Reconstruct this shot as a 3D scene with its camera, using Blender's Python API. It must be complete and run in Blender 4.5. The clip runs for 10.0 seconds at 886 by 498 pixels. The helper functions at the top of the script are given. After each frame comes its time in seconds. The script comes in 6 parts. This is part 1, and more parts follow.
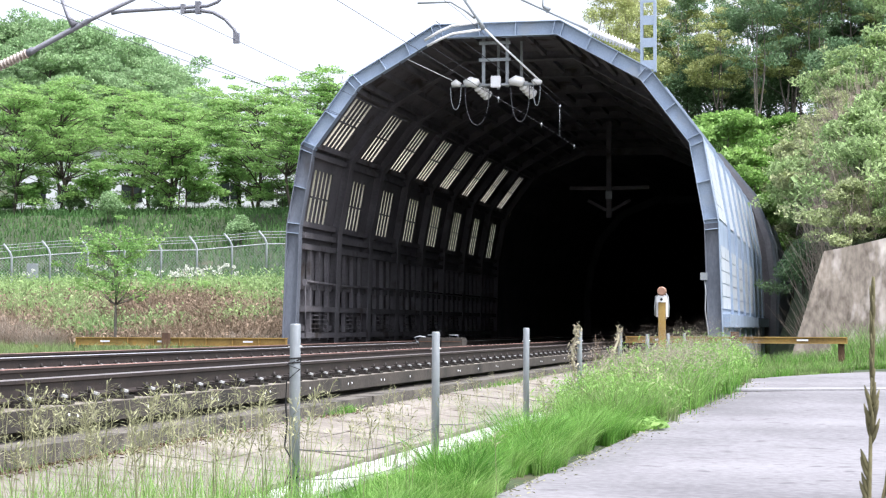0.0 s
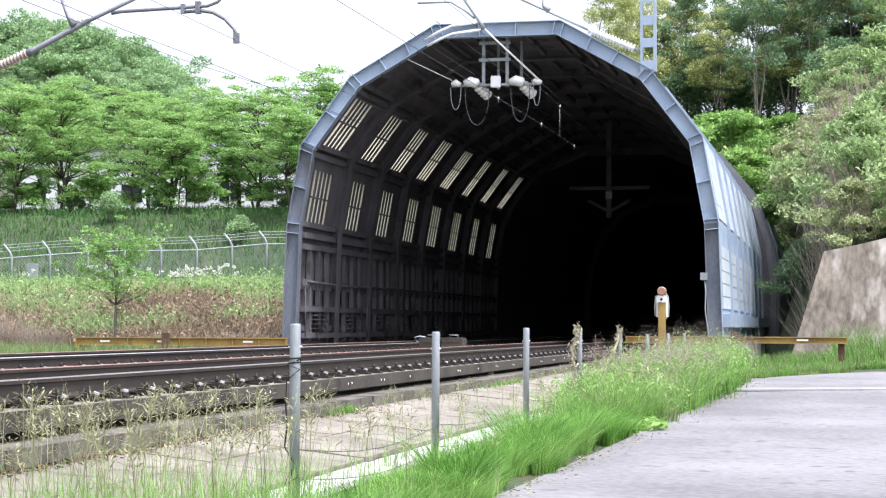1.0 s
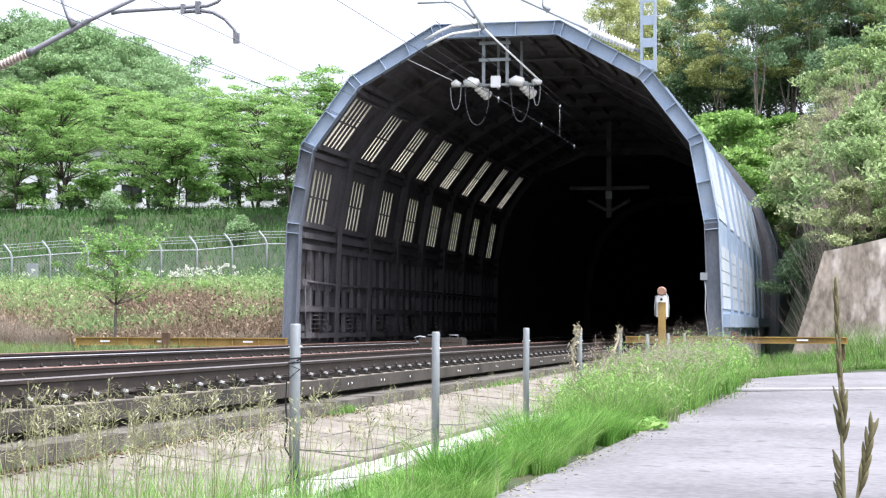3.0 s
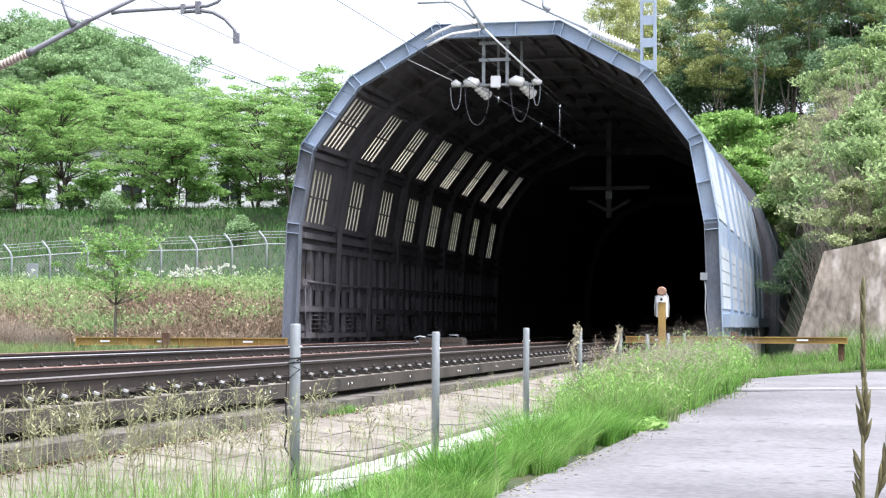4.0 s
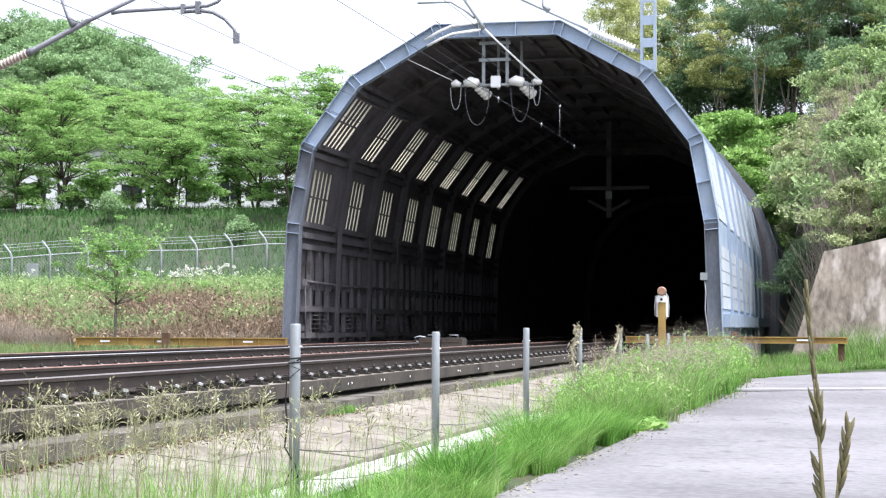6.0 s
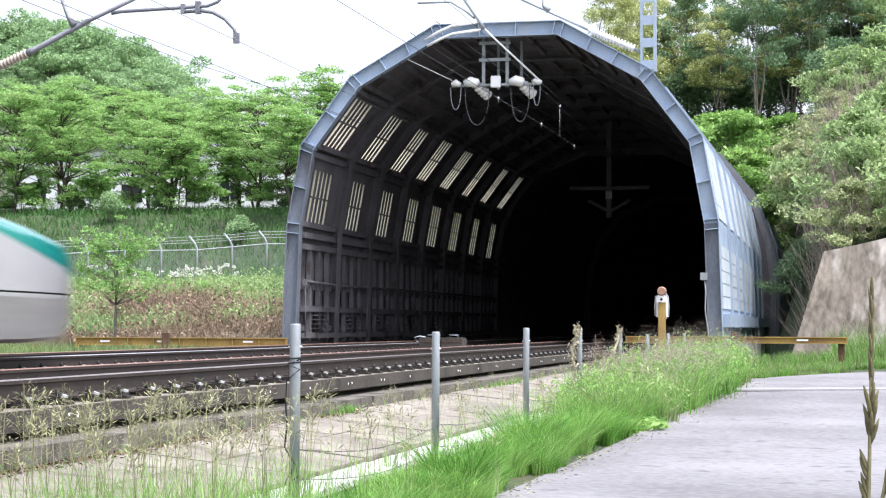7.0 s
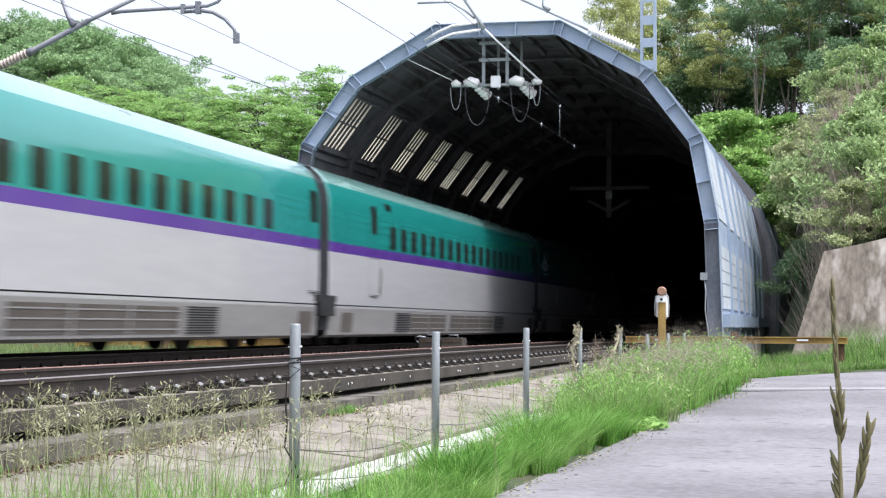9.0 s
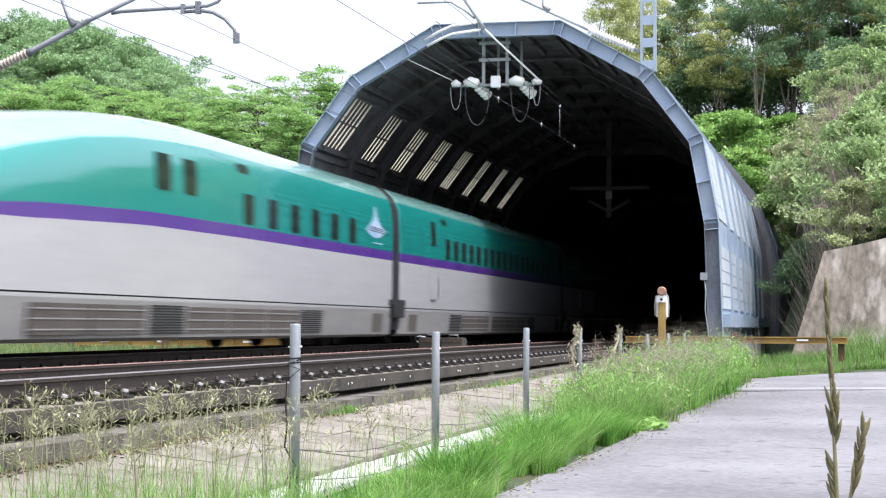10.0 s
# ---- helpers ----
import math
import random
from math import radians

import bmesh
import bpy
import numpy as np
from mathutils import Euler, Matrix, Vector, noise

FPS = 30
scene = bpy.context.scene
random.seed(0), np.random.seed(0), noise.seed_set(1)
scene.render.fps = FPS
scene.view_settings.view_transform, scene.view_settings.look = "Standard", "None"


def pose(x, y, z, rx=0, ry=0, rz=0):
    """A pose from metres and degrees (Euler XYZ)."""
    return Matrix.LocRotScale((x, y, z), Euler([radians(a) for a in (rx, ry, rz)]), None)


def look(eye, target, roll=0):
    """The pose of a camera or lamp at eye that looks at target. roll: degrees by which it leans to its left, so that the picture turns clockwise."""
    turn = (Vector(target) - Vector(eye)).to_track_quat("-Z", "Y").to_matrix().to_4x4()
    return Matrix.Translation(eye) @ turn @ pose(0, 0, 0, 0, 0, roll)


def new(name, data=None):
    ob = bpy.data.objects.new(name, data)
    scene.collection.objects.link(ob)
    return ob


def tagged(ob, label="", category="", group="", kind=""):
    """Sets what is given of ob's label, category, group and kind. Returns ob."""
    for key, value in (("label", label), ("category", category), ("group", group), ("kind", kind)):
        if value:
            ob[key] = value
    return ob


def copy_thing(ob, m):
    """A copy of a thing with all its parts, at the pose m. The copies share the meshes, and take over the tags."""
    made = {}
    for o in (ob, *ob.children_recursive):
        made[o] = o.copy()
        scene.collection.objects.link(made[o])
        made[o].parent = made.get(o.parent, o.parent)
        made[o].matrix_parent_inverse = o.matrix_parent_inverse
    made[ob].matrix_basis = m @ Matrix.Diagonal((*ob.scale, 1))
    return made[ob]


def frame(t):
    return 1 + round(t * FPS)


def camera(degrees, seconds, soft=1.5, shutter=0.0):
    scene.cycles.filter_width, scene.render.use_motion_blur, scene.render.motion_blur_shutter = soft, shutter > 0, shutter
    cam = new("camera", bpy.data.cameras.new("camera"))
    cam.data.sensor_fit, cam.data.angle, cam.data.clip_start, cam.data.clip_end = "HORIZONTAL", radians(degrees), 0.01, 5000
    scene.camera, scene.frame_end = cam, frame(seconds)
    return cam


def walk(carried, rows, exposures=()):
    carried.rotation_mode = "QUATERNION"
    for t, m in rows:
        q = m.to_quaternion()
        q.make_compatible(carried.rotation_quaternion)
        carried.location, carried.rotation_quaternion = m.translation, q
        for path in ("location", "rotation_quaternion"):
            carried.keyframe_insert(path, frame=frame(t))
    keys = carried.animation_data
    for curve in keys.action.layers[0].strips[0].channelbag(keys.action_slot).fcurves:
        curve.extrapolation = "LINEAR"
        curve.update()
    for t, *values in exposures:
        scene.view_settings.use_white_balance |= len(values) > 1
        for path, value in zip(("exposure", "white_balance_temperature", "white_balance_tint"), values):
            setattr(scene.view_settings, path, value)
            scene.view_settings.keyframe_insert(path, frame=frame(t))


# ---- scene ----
# ---- camera ----
cam = camera(28.374, 10.0, soft=1.2, shutter=0.15)
EYE = Vector((0.0, 0.0, 0.425))
YAW, TILT = radians(12.543), radians(2.526)
AIM = EYE + 50 * Vector((-math.sin(YAW) * math.cos(TILT), math.cos(YAW) * math.cos(TILT), math.sin(TILT)))
walk(cam, [(0.0, look(EYE, AIM, 0.166)), (10.0, look(EYE, AIM, 0.166))], exposures=[(0.0, 0.95, 5960, 14), (7.0, 0.95, 5960, 14), (7.3, 0.84, 5960, 14), (7.9, 0.64, 5960, 14), (9.0, 0.64, 5960, 14), (10.0, 0.78, 5960, 14)])

# ---- world and sun: a bright, thinly overcast sky ----
world = bpy.data.worlds.new("sky")
scene.world = world
world.use_nodes = True
wn = world.node_tree
wn.nodes.clear()
sky = wn.nodes.new("ShaderNodeTexSky")
sky.sky_type = "NISHITA"
sky.sun_disc = False
sky.sun_elevation, sky.sun_rotation = radians(65.5), radians(118)
sky.dust_density, sky.air_density = 4.0, 1.0
haze = wn.nodes.new("ShaderNodeHueSaturation")
haze.inputs["Saturation"].default_value = 0.22
haze.inputs["Value"].default_value = 1.3
bg = wn.nodes.new("ShaderNodeBackground")
bg.inputs["Strength"].default_value = 0.15
wo = wn.nodes.new("ShaderNodeOutputWorld")
wn.links.new(sky.outputs[0], haze.inputs["Color"])
wn.links.new(haze.outputs[0], bg.inputs["Color"])
wn.links.new(bg.outputs[0], wo.inputs["Surface"])
sun_data = bpy.data.lights.new("sun", "SUN")
sun_data.energy, sun_data.angle, sun_data.color = 2.55, radians(11), (1.0, 0.96, 0.9)
sun = new("sun", sun_data)
sun.matrix_world = look((24, -13, 60), (0.0, 0.0, 0.0))


# ---- materials ----
def mat(name, c1, c2, rough=0.7, metal=0.0, big=1.0, fine=30.0, bump=0.2, speck=None, stretch=(1, 1, 1), leaf=0.0, island=0.0, objrand=0.0):
    """Two tones mixed by a large noise and a fine one, with a fine relief."""
    m = bpy.data.materials.new(name)
    m.use_nodes = True
    nt = m.node_tree
    n, l = nt.nodes, nt.links
    p = n["Principled BSDF"]
    p.inputs["Roughness"].default_value, p.inputs["Metallic"].default_value = rough, metal
    co = n.new("ShaderNodeTexCoord")
    mp = n.new("ShaderNodeMapping")
    mp.inputs["Scale"].default_value = stretch
    l.new(co.outputs["Object"], mp.inputs["Vector"])
    a = n.new("ShaderNodeTexNoise")
    a.inputs["Scale"].default_value, a.inputs["Detail"].default_value = big, 5
    b = n.new("ShaderNodeTexNoise")
    b.inputs["Scale"].default_value, b.inputs["Detail"].default_value = fine, 6
    for t in (a, b):
        l.new(mp.outputs[0], t.inputs["Vector"])
    add = n.new("ShaderNodeMath")
    add.operation = "MULTIPLY_ADD"
    l.new(a.outputs["Fac"], add.inputs[0])
    add.inputs[1].default_value = 0.62
    sc = n.new("ShaderNodeMath")
    sc.operation = "MULTIPLY"
    l.new(b.outputs["Fac"], sc.inputs[0])
    sc.inputs[1].default_value = 0.38
    l.new(sc.outputs[0], add.inputs[2])
    ramp = n.new("ShaderNodeValToRGB")
    ramp.color_ramp.elements[0].position, ramp.color_ramp.elements[1].position = 0.36, 0.64
    ramp.color_ramp.elements[0].color, ramp.color_ramp.elements[1].color = (*c1, 1), (*c2, 1)
    l.new(add.outputs[0], ramp.inputs[0])
    col = ramp.outputs[0]
    if island or objrand:
        hs = n.new("ShaderNodeHueSaturation")
        if island:
            g = n.new("ShaderNodeNewGeometry")
            src, amt = g.outputs["Random Per Island"], island
        else:
            g = n.new("ShaderNodeObjectInfo")
            src, amt = g.outputs["Random"], objrand
        mr = n.new("ShaderNodeMapRange")
        mr.inputs["To Min"].default_value, mr.inputs["To Max"].default_value = 1 - amt, 1 + amt
        l.new(src, mr.inputs["Value"])
        l.new(mr.outputs[0], hs.inputs["Value"])
        l.new(col, hs.inputs["Color"])
        col = hs.outputs[0]
    if speck:
        v = n.new("ShaderNodeTexNoise")
        v.inputs["Scale"].default_value, v.inputs["Detail"].default_value = speck[1], 4
        l.new(mp.outputs[0], v.inputs["Vector"])
        r2 = n.new("ShaderNodeValToRGB")
        r2.color_ramp.elements[0].position, r2.color_ramp.elements[1].position = speck[2], speck[2] + 0.1
        l.new(v.outputs["Fac"], r2.inputs[0])
        mx = n.new("ShaderNodeMixRGB")
        mx.inputs["Color2"].default_value = (*speck[0], 1)
        l.new(r2.outputs[0], mx.inputs["Fac"])
        l.new(col, mx.inputs["Color1"])
        col = mx.outputs[0]
    l.new(col, p.inputs["Base Color"])
    if bump:
        bp = n.new("ShaderNodeBump")
        bp.inputs["Strength"].default_value, bp.inputs["Distance"].default_value = bump, 0.02
        l.new(b.outputs["Fac"], bp.inputs["Height"])
        l.new(bp.outputs[0], p.inputs["Normal"])
    if leaf:
        p.inputs["Specular IOR Level"].default_value = 0.25
        tr = n.new("ShaderNodeBsdfTranslucent")
        l.new(col, tr.inputs["Color"])
        ms = n.new("ShaderNodeMixShader")
        ms.inputs[0].default_value = leaf
        l.new(p.outputs[0], ms.inputs[1])
        l.new(tr.outputs[0], ms.inputs[2])
        l.new(ms.outputs[0], n["Material Output"].inputs["Surface"])
    return m


M = {}
M["ground"] = mat("meadow_soil", (0.025, 0.04, 0.015), (0.055, 0.075, 0.03), 0.95, big=0.25, fine=4, bump=0.6, speck=((0.1, 0.08, 0.05), 0.5, 0.62))
M["asphalt"] = mat("worn_asphalt", (0.13, 0.123, 0.128), (0.255, 0.243, 0.25), 0.85, big=0.4, fine=11, bump=0.5, speck=((0.12, 0.113, 0.118), 3.2, 0.6))
M["concrete"] = mat("concrete", (0.06, 0.052, 0.043), (0.16, 0.143, 0.118), 0.85, big=1.6, fine=25, bump=0.3, speck=((0.035, 0.03, 0.025), 2.2, 0.58))
M["slab"] = mat("slab_concrete", (0.03, 0.025, 0.02), (0.075, 0.063, 0.05), 0.85, big=1.5, fine=25, bump=0.3, speck=((0.02, 0.017, 0.014), 1.8, 0.6))
M["apron"] = mat("pale_concrete", (0.15, 0.13, 0.105), (0.31, 0.275, 0.232), 0.85, big=1.2, fine=20, bump=0.3, speck=((0.13, 0.105, 0.08), 3.0, 0.57))
M["white_concrete"] = mat("white_concrete", (0.36, 0.36, 0.33), (0.56, 0.55, 0.51), 0.8, big=1.5, fine=20, bump=0.2)
M["drain"] = mat("worn_pale_concrete", (0.2, 0.195, 0.2), (0.33, 0.32, 0.32), 0.85, big=2, fine=20, bump=0.3)
M["oldwall"] = mat("weathered_concrete", (0.075, 0.06, 0.045), (0.25, 0.213, 0.172), 0.9, big=1.6, fine=9, bump=0.4, stretch=(1, 1, 0.22), speck=((0.42, 0.38, 0.34), 1.1, 0.575))
M["rail"] = mat("brown_rail_steel", (0.021, 0.015, 0.013), (0.045, 0.032, 0.026), 0.65, 0.15, big=3, fine=40, bump=0.1)
M["rail_rust"] = mat("rusty_rail_head", (0.22, 0.12, 0.095), (0.33, 0.2, 0.16), 0.5, 0.3, big=4, fine=60, bump=0.05)
M["rail_top"] = mat("worn_rail_head", (0.32, 0.27, 0.25), (0.45, 0.4, 0.38), 0.35, 0.8, big=4, fine=60, bump=0.05)
M["rail_bright"] = mat("polished_rail_head", (0.62, 0.62, 0.64), (0.72, 0.72, 0.73), 0.3, 0.6, big=4, fine=60, bump=0.02)
M["clip"] = mat("fastener_steel", (0.018, 0.015, 0.013), (0.05, 0.043, 0.038), 0.6, 0.4, big=8, fine=60)
M["clip_white"] = mat("pale_insulator", (0.4, 0.4, 0.4), (0.6, 0.6, 0.58), 0.45, big=8, fine=60)
M["frame"] = mat("blue_grey_paint", (0.25, 0.31, 0.4), (0.36, 0.43, 0.53), 0.5, 0.1, big=1.0, fine=25, bump=0.08, speck=((0.33, 0.37, 0.42), 1.2, 0.62))
# darker frame paint: grime, with the legs' shade put into the colour
M["frame_grime_shade"] = mat("grimy_shaded_blue_grey_paint", (0.11, 0.123, 0.15), (0.19, 0.208, 0.245), 0.6, 0.1, big=1.3, fine=20, bump=0.1, stretch=(1, 1, 0.4), speck=((0.09, 0.08, 0.078), 1.0, 0.58))
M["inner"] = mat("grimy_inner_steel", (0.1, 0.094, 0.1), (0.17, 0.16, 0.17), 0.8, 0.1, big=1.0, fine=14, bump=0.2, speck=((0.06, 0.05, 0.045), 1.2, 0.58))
M["lining"] = mat("sooty_lining", (0.16, 0.155, 0.17), (0.24, 0.235, 0.25), 0.9, big=0.8, fine=10, bump=0.3)
M["panel"] = mat("pale_cladding_panel", (0.38, 0.41, 0.44), (0.5, 0.535, 0.565), 0.55, big=0.8, fine=12, bump=0.08, stretch=(1, 1, 0.4), speck=((0.4, 0.42, 0.42), 1.0, 0.62))
M["dark_clad"] = mat("dark_corrugated_steel", (0.12, 0.14, 0.16), (0.2, 0.22, 0.25), 0.6, 0.2, big=0.8, fine=12, stretch=(1, 1, 0.3))
M["yellow"] = mat("faded_yellow_paint", (0.235, 0.145, 0.04), (0.41, 0.27, 0.07), 0.6, big=1.5, fine=20, bump=0.15, speck=((0.18, 0.09, 0.03), 1.3, 0.6))
M["rust"] = mat("rusty_steel", (0.08, 0.045, 0.03), (0.16, 0.09, 0.05), 0.8, 0.2, big=3, fine=25)
M["galv"] = mat("galvanised_steel", (0.25, 0.27, 0.28), (0.36, 0.38, 0.39), 0.5, 0.25, big=3, fine=30, bump=0.1, stretch=(1, 1, 0.4))
M["white_paint"] = mat("white_paint", (0.7, 0.7, 0.7), (0.82, 0.82, 0.82), 0.5, big=2, fine=30, bump=0.05)
M["porcelain"] = mat("white_porcelain", (0.72, 0.71, 0.69), (0.85, 0.84, 0.82), 0.25, big=2, fine=30, bump=0.0)
M["dull_steel"] = mat("dull_purple_grey_steel", (0.15, 0.15, 0.17), (0.24, 0.24, 0.265), 0.55, 0.2, big=3, fine=30)
M["brown_porcelain"] = mat("brown_white_porcelain", (0.36, 0.28, 0.22), (0.55, 0.48, 0.42), 0.35, big=6, fine=30, bump=0)
M["wire"] = mat("dark_wire", (0.06, 0.06, 0.065), (0.1, 0.1, 0.11), 0.5, 0.5, big=4, fine=40)
M["orange"] = mat("red_lamp_hood", (0.27, 0.15, 0.1), (0.38, 0.22, 0.15), 0.5, big=4, fine=30)
M["black"] = mat("black_rubber", (0.012, 0.012, 0.013), (0.03, 0.03, 0.03), 0.7, big=4, fine=30)
# train paints
M["green"] = mat("train_green", (0.014, 0.21, 0.183), (0.02, 0.235, 0.205), 0.16, big=0.3, fine=3, bump=0.0)
M["purple"] = mat("train_purple", (0.085, 0.035, 0.23), (0.1, 0.042, 0.26), 0.2, big=0.3, fine=3, bump=0.0)
M["silver"] = mat("train_white", (0.4, 0.395, 0.4), (0.455, 0.45, 0.455), 0.22, big=0.3, fine=3, bump=0.0, stretch=(1, 0.2, 2))
M["skirt"] = mat("train_skirt", (0.2, 0.194, 0.188), (0.27, 0.26, 0.25), 0.3, big=0.6, fine=4, bump=0.0, stretch=(1, 0.2, 2))
# green roof lightened: the sky's reflection is put into its colour
M["roof"] = mat("train_roof_sky_sheen", (0.22, 0.43, 0.39), (0.28, 0.49, 0.44), 0.15, big=0.5, fine=4, bump=0.0)
M["glass"] = mat("dark_window_glass", (0.012, 0.018, 0.016), (0.025, 0.032, 0.028), 0.08, big=1, fine=3, bump=0.0)
M["gangway"] = mat("grey_gangway_rubber", (0.012, 0.013, 0.015), (0.025, 0.027, 0.03), 0.6, big=2, fine=20)
M["fairing"] = mat("grey_fairing", (0.17, 0.163, 0.153), (0.22, 0.21, 0.2), 0.45, big=0.7, fine=8, bump=0.05)
M["grille"] = mat("grey_brown_grille", (0.075, 0.065, 0.055), (0.115, 0.1, 0.088), 0.5, 0.1, big=2, fine=20)
for key in ("green", "silver", "purple", "roof"):
    coat = M[key].node_tree.nodes["Principled BSDF"]
    coat.inputs["Coat Weight"].default_value, coat.inputs["Coat Roughness"].default_value = 0.6, 0.05
M["roof"].node_tree.nodes["Principled BSDF"].inputs["Coat Weight"].default_value = 1.0
M["roof"].node_tree.nodes["Principled BSDF"].inputs["Coat IOR"].default_value = 2.0
for key in ("black", "gangway", "glass"):
    M[key].node_tree.nodes["Principled BSDF"].inputs["Specular IOR Level"].default_value = 0.2
# foliage
M["bark"] = mat("bark", (0.05, 0.04, 0.03), (0.11, 0.09, 0.07), 0.9, big=3, fine=20, bump=0.6, stretch=(1, 1, 0.3))
M["bark_pale"] = mat("pale_bark", (0.12, 0.1, 0.085), (0.24, 0.21, 0.18), 0.9, big=3, fine=20, bump=0.5, stretch=(1, 1, 0.3))
M["leaf_a"] = mat("spring_leaf", (0.2, 0.365, 0.105), (0.39, 0.56, 0.2), 0.55, big=0.4, fine=2, bump=0, leaf=0.55, island=0.3)
M["leaf_b"] = mat("dark_leaf", (0.1, 0.18, 0.085), (0.21, 0.31, 0.16), 0.55, big=0.4, fine=2, bump=0, leaf=0.4, island=0.35)
M["leaf_c"] = mat("olive_leaf", (0.26, 0.32, 0.14), (0.5, 0.53, 0.29), 0.6, big=0.4, fine=2, bump=0, leaf=0.42, island=0.4)
M["leaf_g"] = mat("slope_leaf", (0.22, 0.33, 0.13), (0.44, 0.55, 0.25), 0.6, big=0.4, fine=2, bump=0, leaf=0.45, island=0.4)
M["meadow"] = mat("rough_meadow_grass", (0.06, 0.14, 0.04), (0.13, 0.24, 0.08), 0.6, big=0.3, fine=2, bump=0, leaf=0.35, island=0.35)
M["leaf_d"] = mat("bright_leaf", (0.19, 0.35, 0.08), (0.35, 0.52, 0.16), 0.5, big=0.4, fine=2, bump=0, leaf=0.4, island=0.3)
M["leaf_e"] = mat("bamboo_leaf", (0.3, 0.35, 0.12), (0.5, 0.52, 0.23), 0.55, big=0.3, fine=2, bump=0, leaf=0.35, island=0.35)
M["grass"] = mat("fresh_grass", (0.045, 0.16, 0.015), (0.24, 0.47, 0.085), 0.5, big=2.0, fine=6, bump=0, leaf=0.35, island=0.35)
M["straw"] = mat("seeding_grass", (0.22, 0.22, 0.11), (0.38, 0.36, 0.215), 0.7, big=1, fine=5, bump=0, leaf=0.25, island=0.35)
M["dry"] = mat("dry_weed", (0.19, 0.135, 0.09), (0.38, 0.29, 0.21), 0.85, big=0.5, fine=4, bump=0, leaf=0.15, island=0.4)
M["seed"] = mat("pale_seed_panicle", (0.19, 0.2, 0.1), (0.4, 0.385, 0.23), 0.7, big=1, fine=5, bump=0, leaf=0.25, island=0.4)
M["stalk"] = mat("green_grass_stalk", (0.13, 0.2, 0.06), (0.24, 0.3, 0.12), 0.6, big=6, fine=40, bump=0.1, leaf=0.2)
M["stalk_head"] = mat("tan_seed_head", (0.1, 0.09, 0.045), (0.2, 0.18, 0.09), 0.7, big=20, fine=90, bump=0.1, leaf=0.2)
M["leaf_f"] = mat("hill_leaf", (0.22, 0.35, 0.16), (0.4, 0.54, 0.28), 0.6, big=0.15, fine=1, bump=0, leaf=0.4, island=0.25)
M["emblem"] = mat("pale_blue_emblem", (0.22, 0.36, 0.5), (0.46, 0.54, 0.68), 0.3, big=2, fine=6, bump=0)
M["flower"] = mat("white_seed_head", (0.6, 0.6, 0.52), (0.75, 0.75, 0.68), 0.8, big=3, fine=20, bump=0, leaf=0.3)


def pane_material():
    """Milky plastic sheet that lets daylight through."""
    m = bpy.data.materials.new("milky_sheet")
    m.use_nodes = True
    n, l = m.node_tree.nodes, m.node_tree.links
    p = n["Principled BSDF"]
    p.inputs["Base Color"].default_value = (0.75, 0.72, 0.62, 1)
    p.inputs["Roughness"].default_value = 0.5
    tr = n.new("ShaderNodeBsdfTranslucent")
    no = n.new("ShaderNodeTexNoise")
    no.inputs["Scale"].default_value = 1.4
    rp = n.new("ShaderNodeValToRGB")
    rp.color_ramp.elements[0].color, rp.color_ramp.elements[1].color = (0.56, 0.5, 0.36, 1), (0.78, 0.72, 0.56, 1)
    l.new(no.outputs["Fac"], rp.inputs[0])
    l.new(rp.outputs[0], tr.inputs["Color"])
    ms = n.new("ShaderNodeMixShader")
    ms.inputs[0].default_value = 0.92
    l.new(p.outputs[0], ms.inputs[1])
    l.new(tr.outputs[0], ms.inputs[2])
    l.new(ms.outputs[0], n["Material Output"].inputs["Surface"])
    return m


M["milky"] = pane_material()


# ---- mesh helpers ----
def box(bm, x0, x1, y0, y1, z0, z1, mi=0):
    v = [bm.verts.new((x, y, z)) for z in (z0, z1) for x, y in ((x0, y0), (x1, y0), (x1, y1), (x0, y1))]
    for f in ((0, 3, 2, 1), (4, 5, 6, 7), (0, 1, 5, 4), (1, 2, 6, 5), (2, 3, 7, 6), (3, 0, 4, 7)):
        bm.faces.new([v[i] for i in f]).material_index = mi


def bar(bm, p, q, w, h, up=(0, 0, 1), mi=0):
    """A straight bar of section w x h between two points; h is measured along up."""
    p, q = Vector(p), Vector(q)
    d = (q - p).normalized()
    s = d.cross(Vector(up))
    s = s.normalized() if s.length > 1e-6 else Vector((1, 0, 0))
    u = s.cross(d)
    v = [bm.verts.new(e + s * a * w / 2 + u * b * h / 2) for e in (p, q) for a, b in ((-1, -1), (1, -1), (1, 1), (-1, 1))]
    for f in ((3, 2, 1, 0), (4, 5, 6, 7), (0, 1, 5, 4), (1, 2, 6, 5), (2, 3, 7, 6), (3, 0, 4, 7)):
        bm.faces.new([v[i] for i in f]).material_index = mi


def tube(bm, pts, r, n=8, mi=0, smooth=True):
    """A round tube along points; r is one radius or one for each point."""
    pts = [Vector(p) for p in pts]
    rs = r if isinstance(r, (list, tuple)) else [r] * len(pts)
    rings = []
    for i, p in enumerate(pts):
        d = (pts[min(i + 1, len(pts) - 1)] - pts[max(i - 1, 0)]).normalized()
        a = d.cross(Vector((0, 0, 1)) if abs(d.z) < 0.95 else Vector((1, 0, 0))).normalized()
        b = d.cross(a)
        rings.append([bm.verts.new(p + (a * math.cos(2 * math.pi * k / n) + b * math.sin(2 * math.pi * k / n)) * rs[i]) for k in range(n)])
    for r0, r1 in zip(rings, rings[1:]):
        for k in range(n):
            f = bm.faces.new((r0[k], r0[(k + 1) % n], r1[(k + 1) % n], r1[k]))
            f.smooth, f.material_index = smooth, mi
    bm.faces.new(rings[0][::-1]).material_index = mi
    bm.faces.new(rings[-1]).material_index = mi


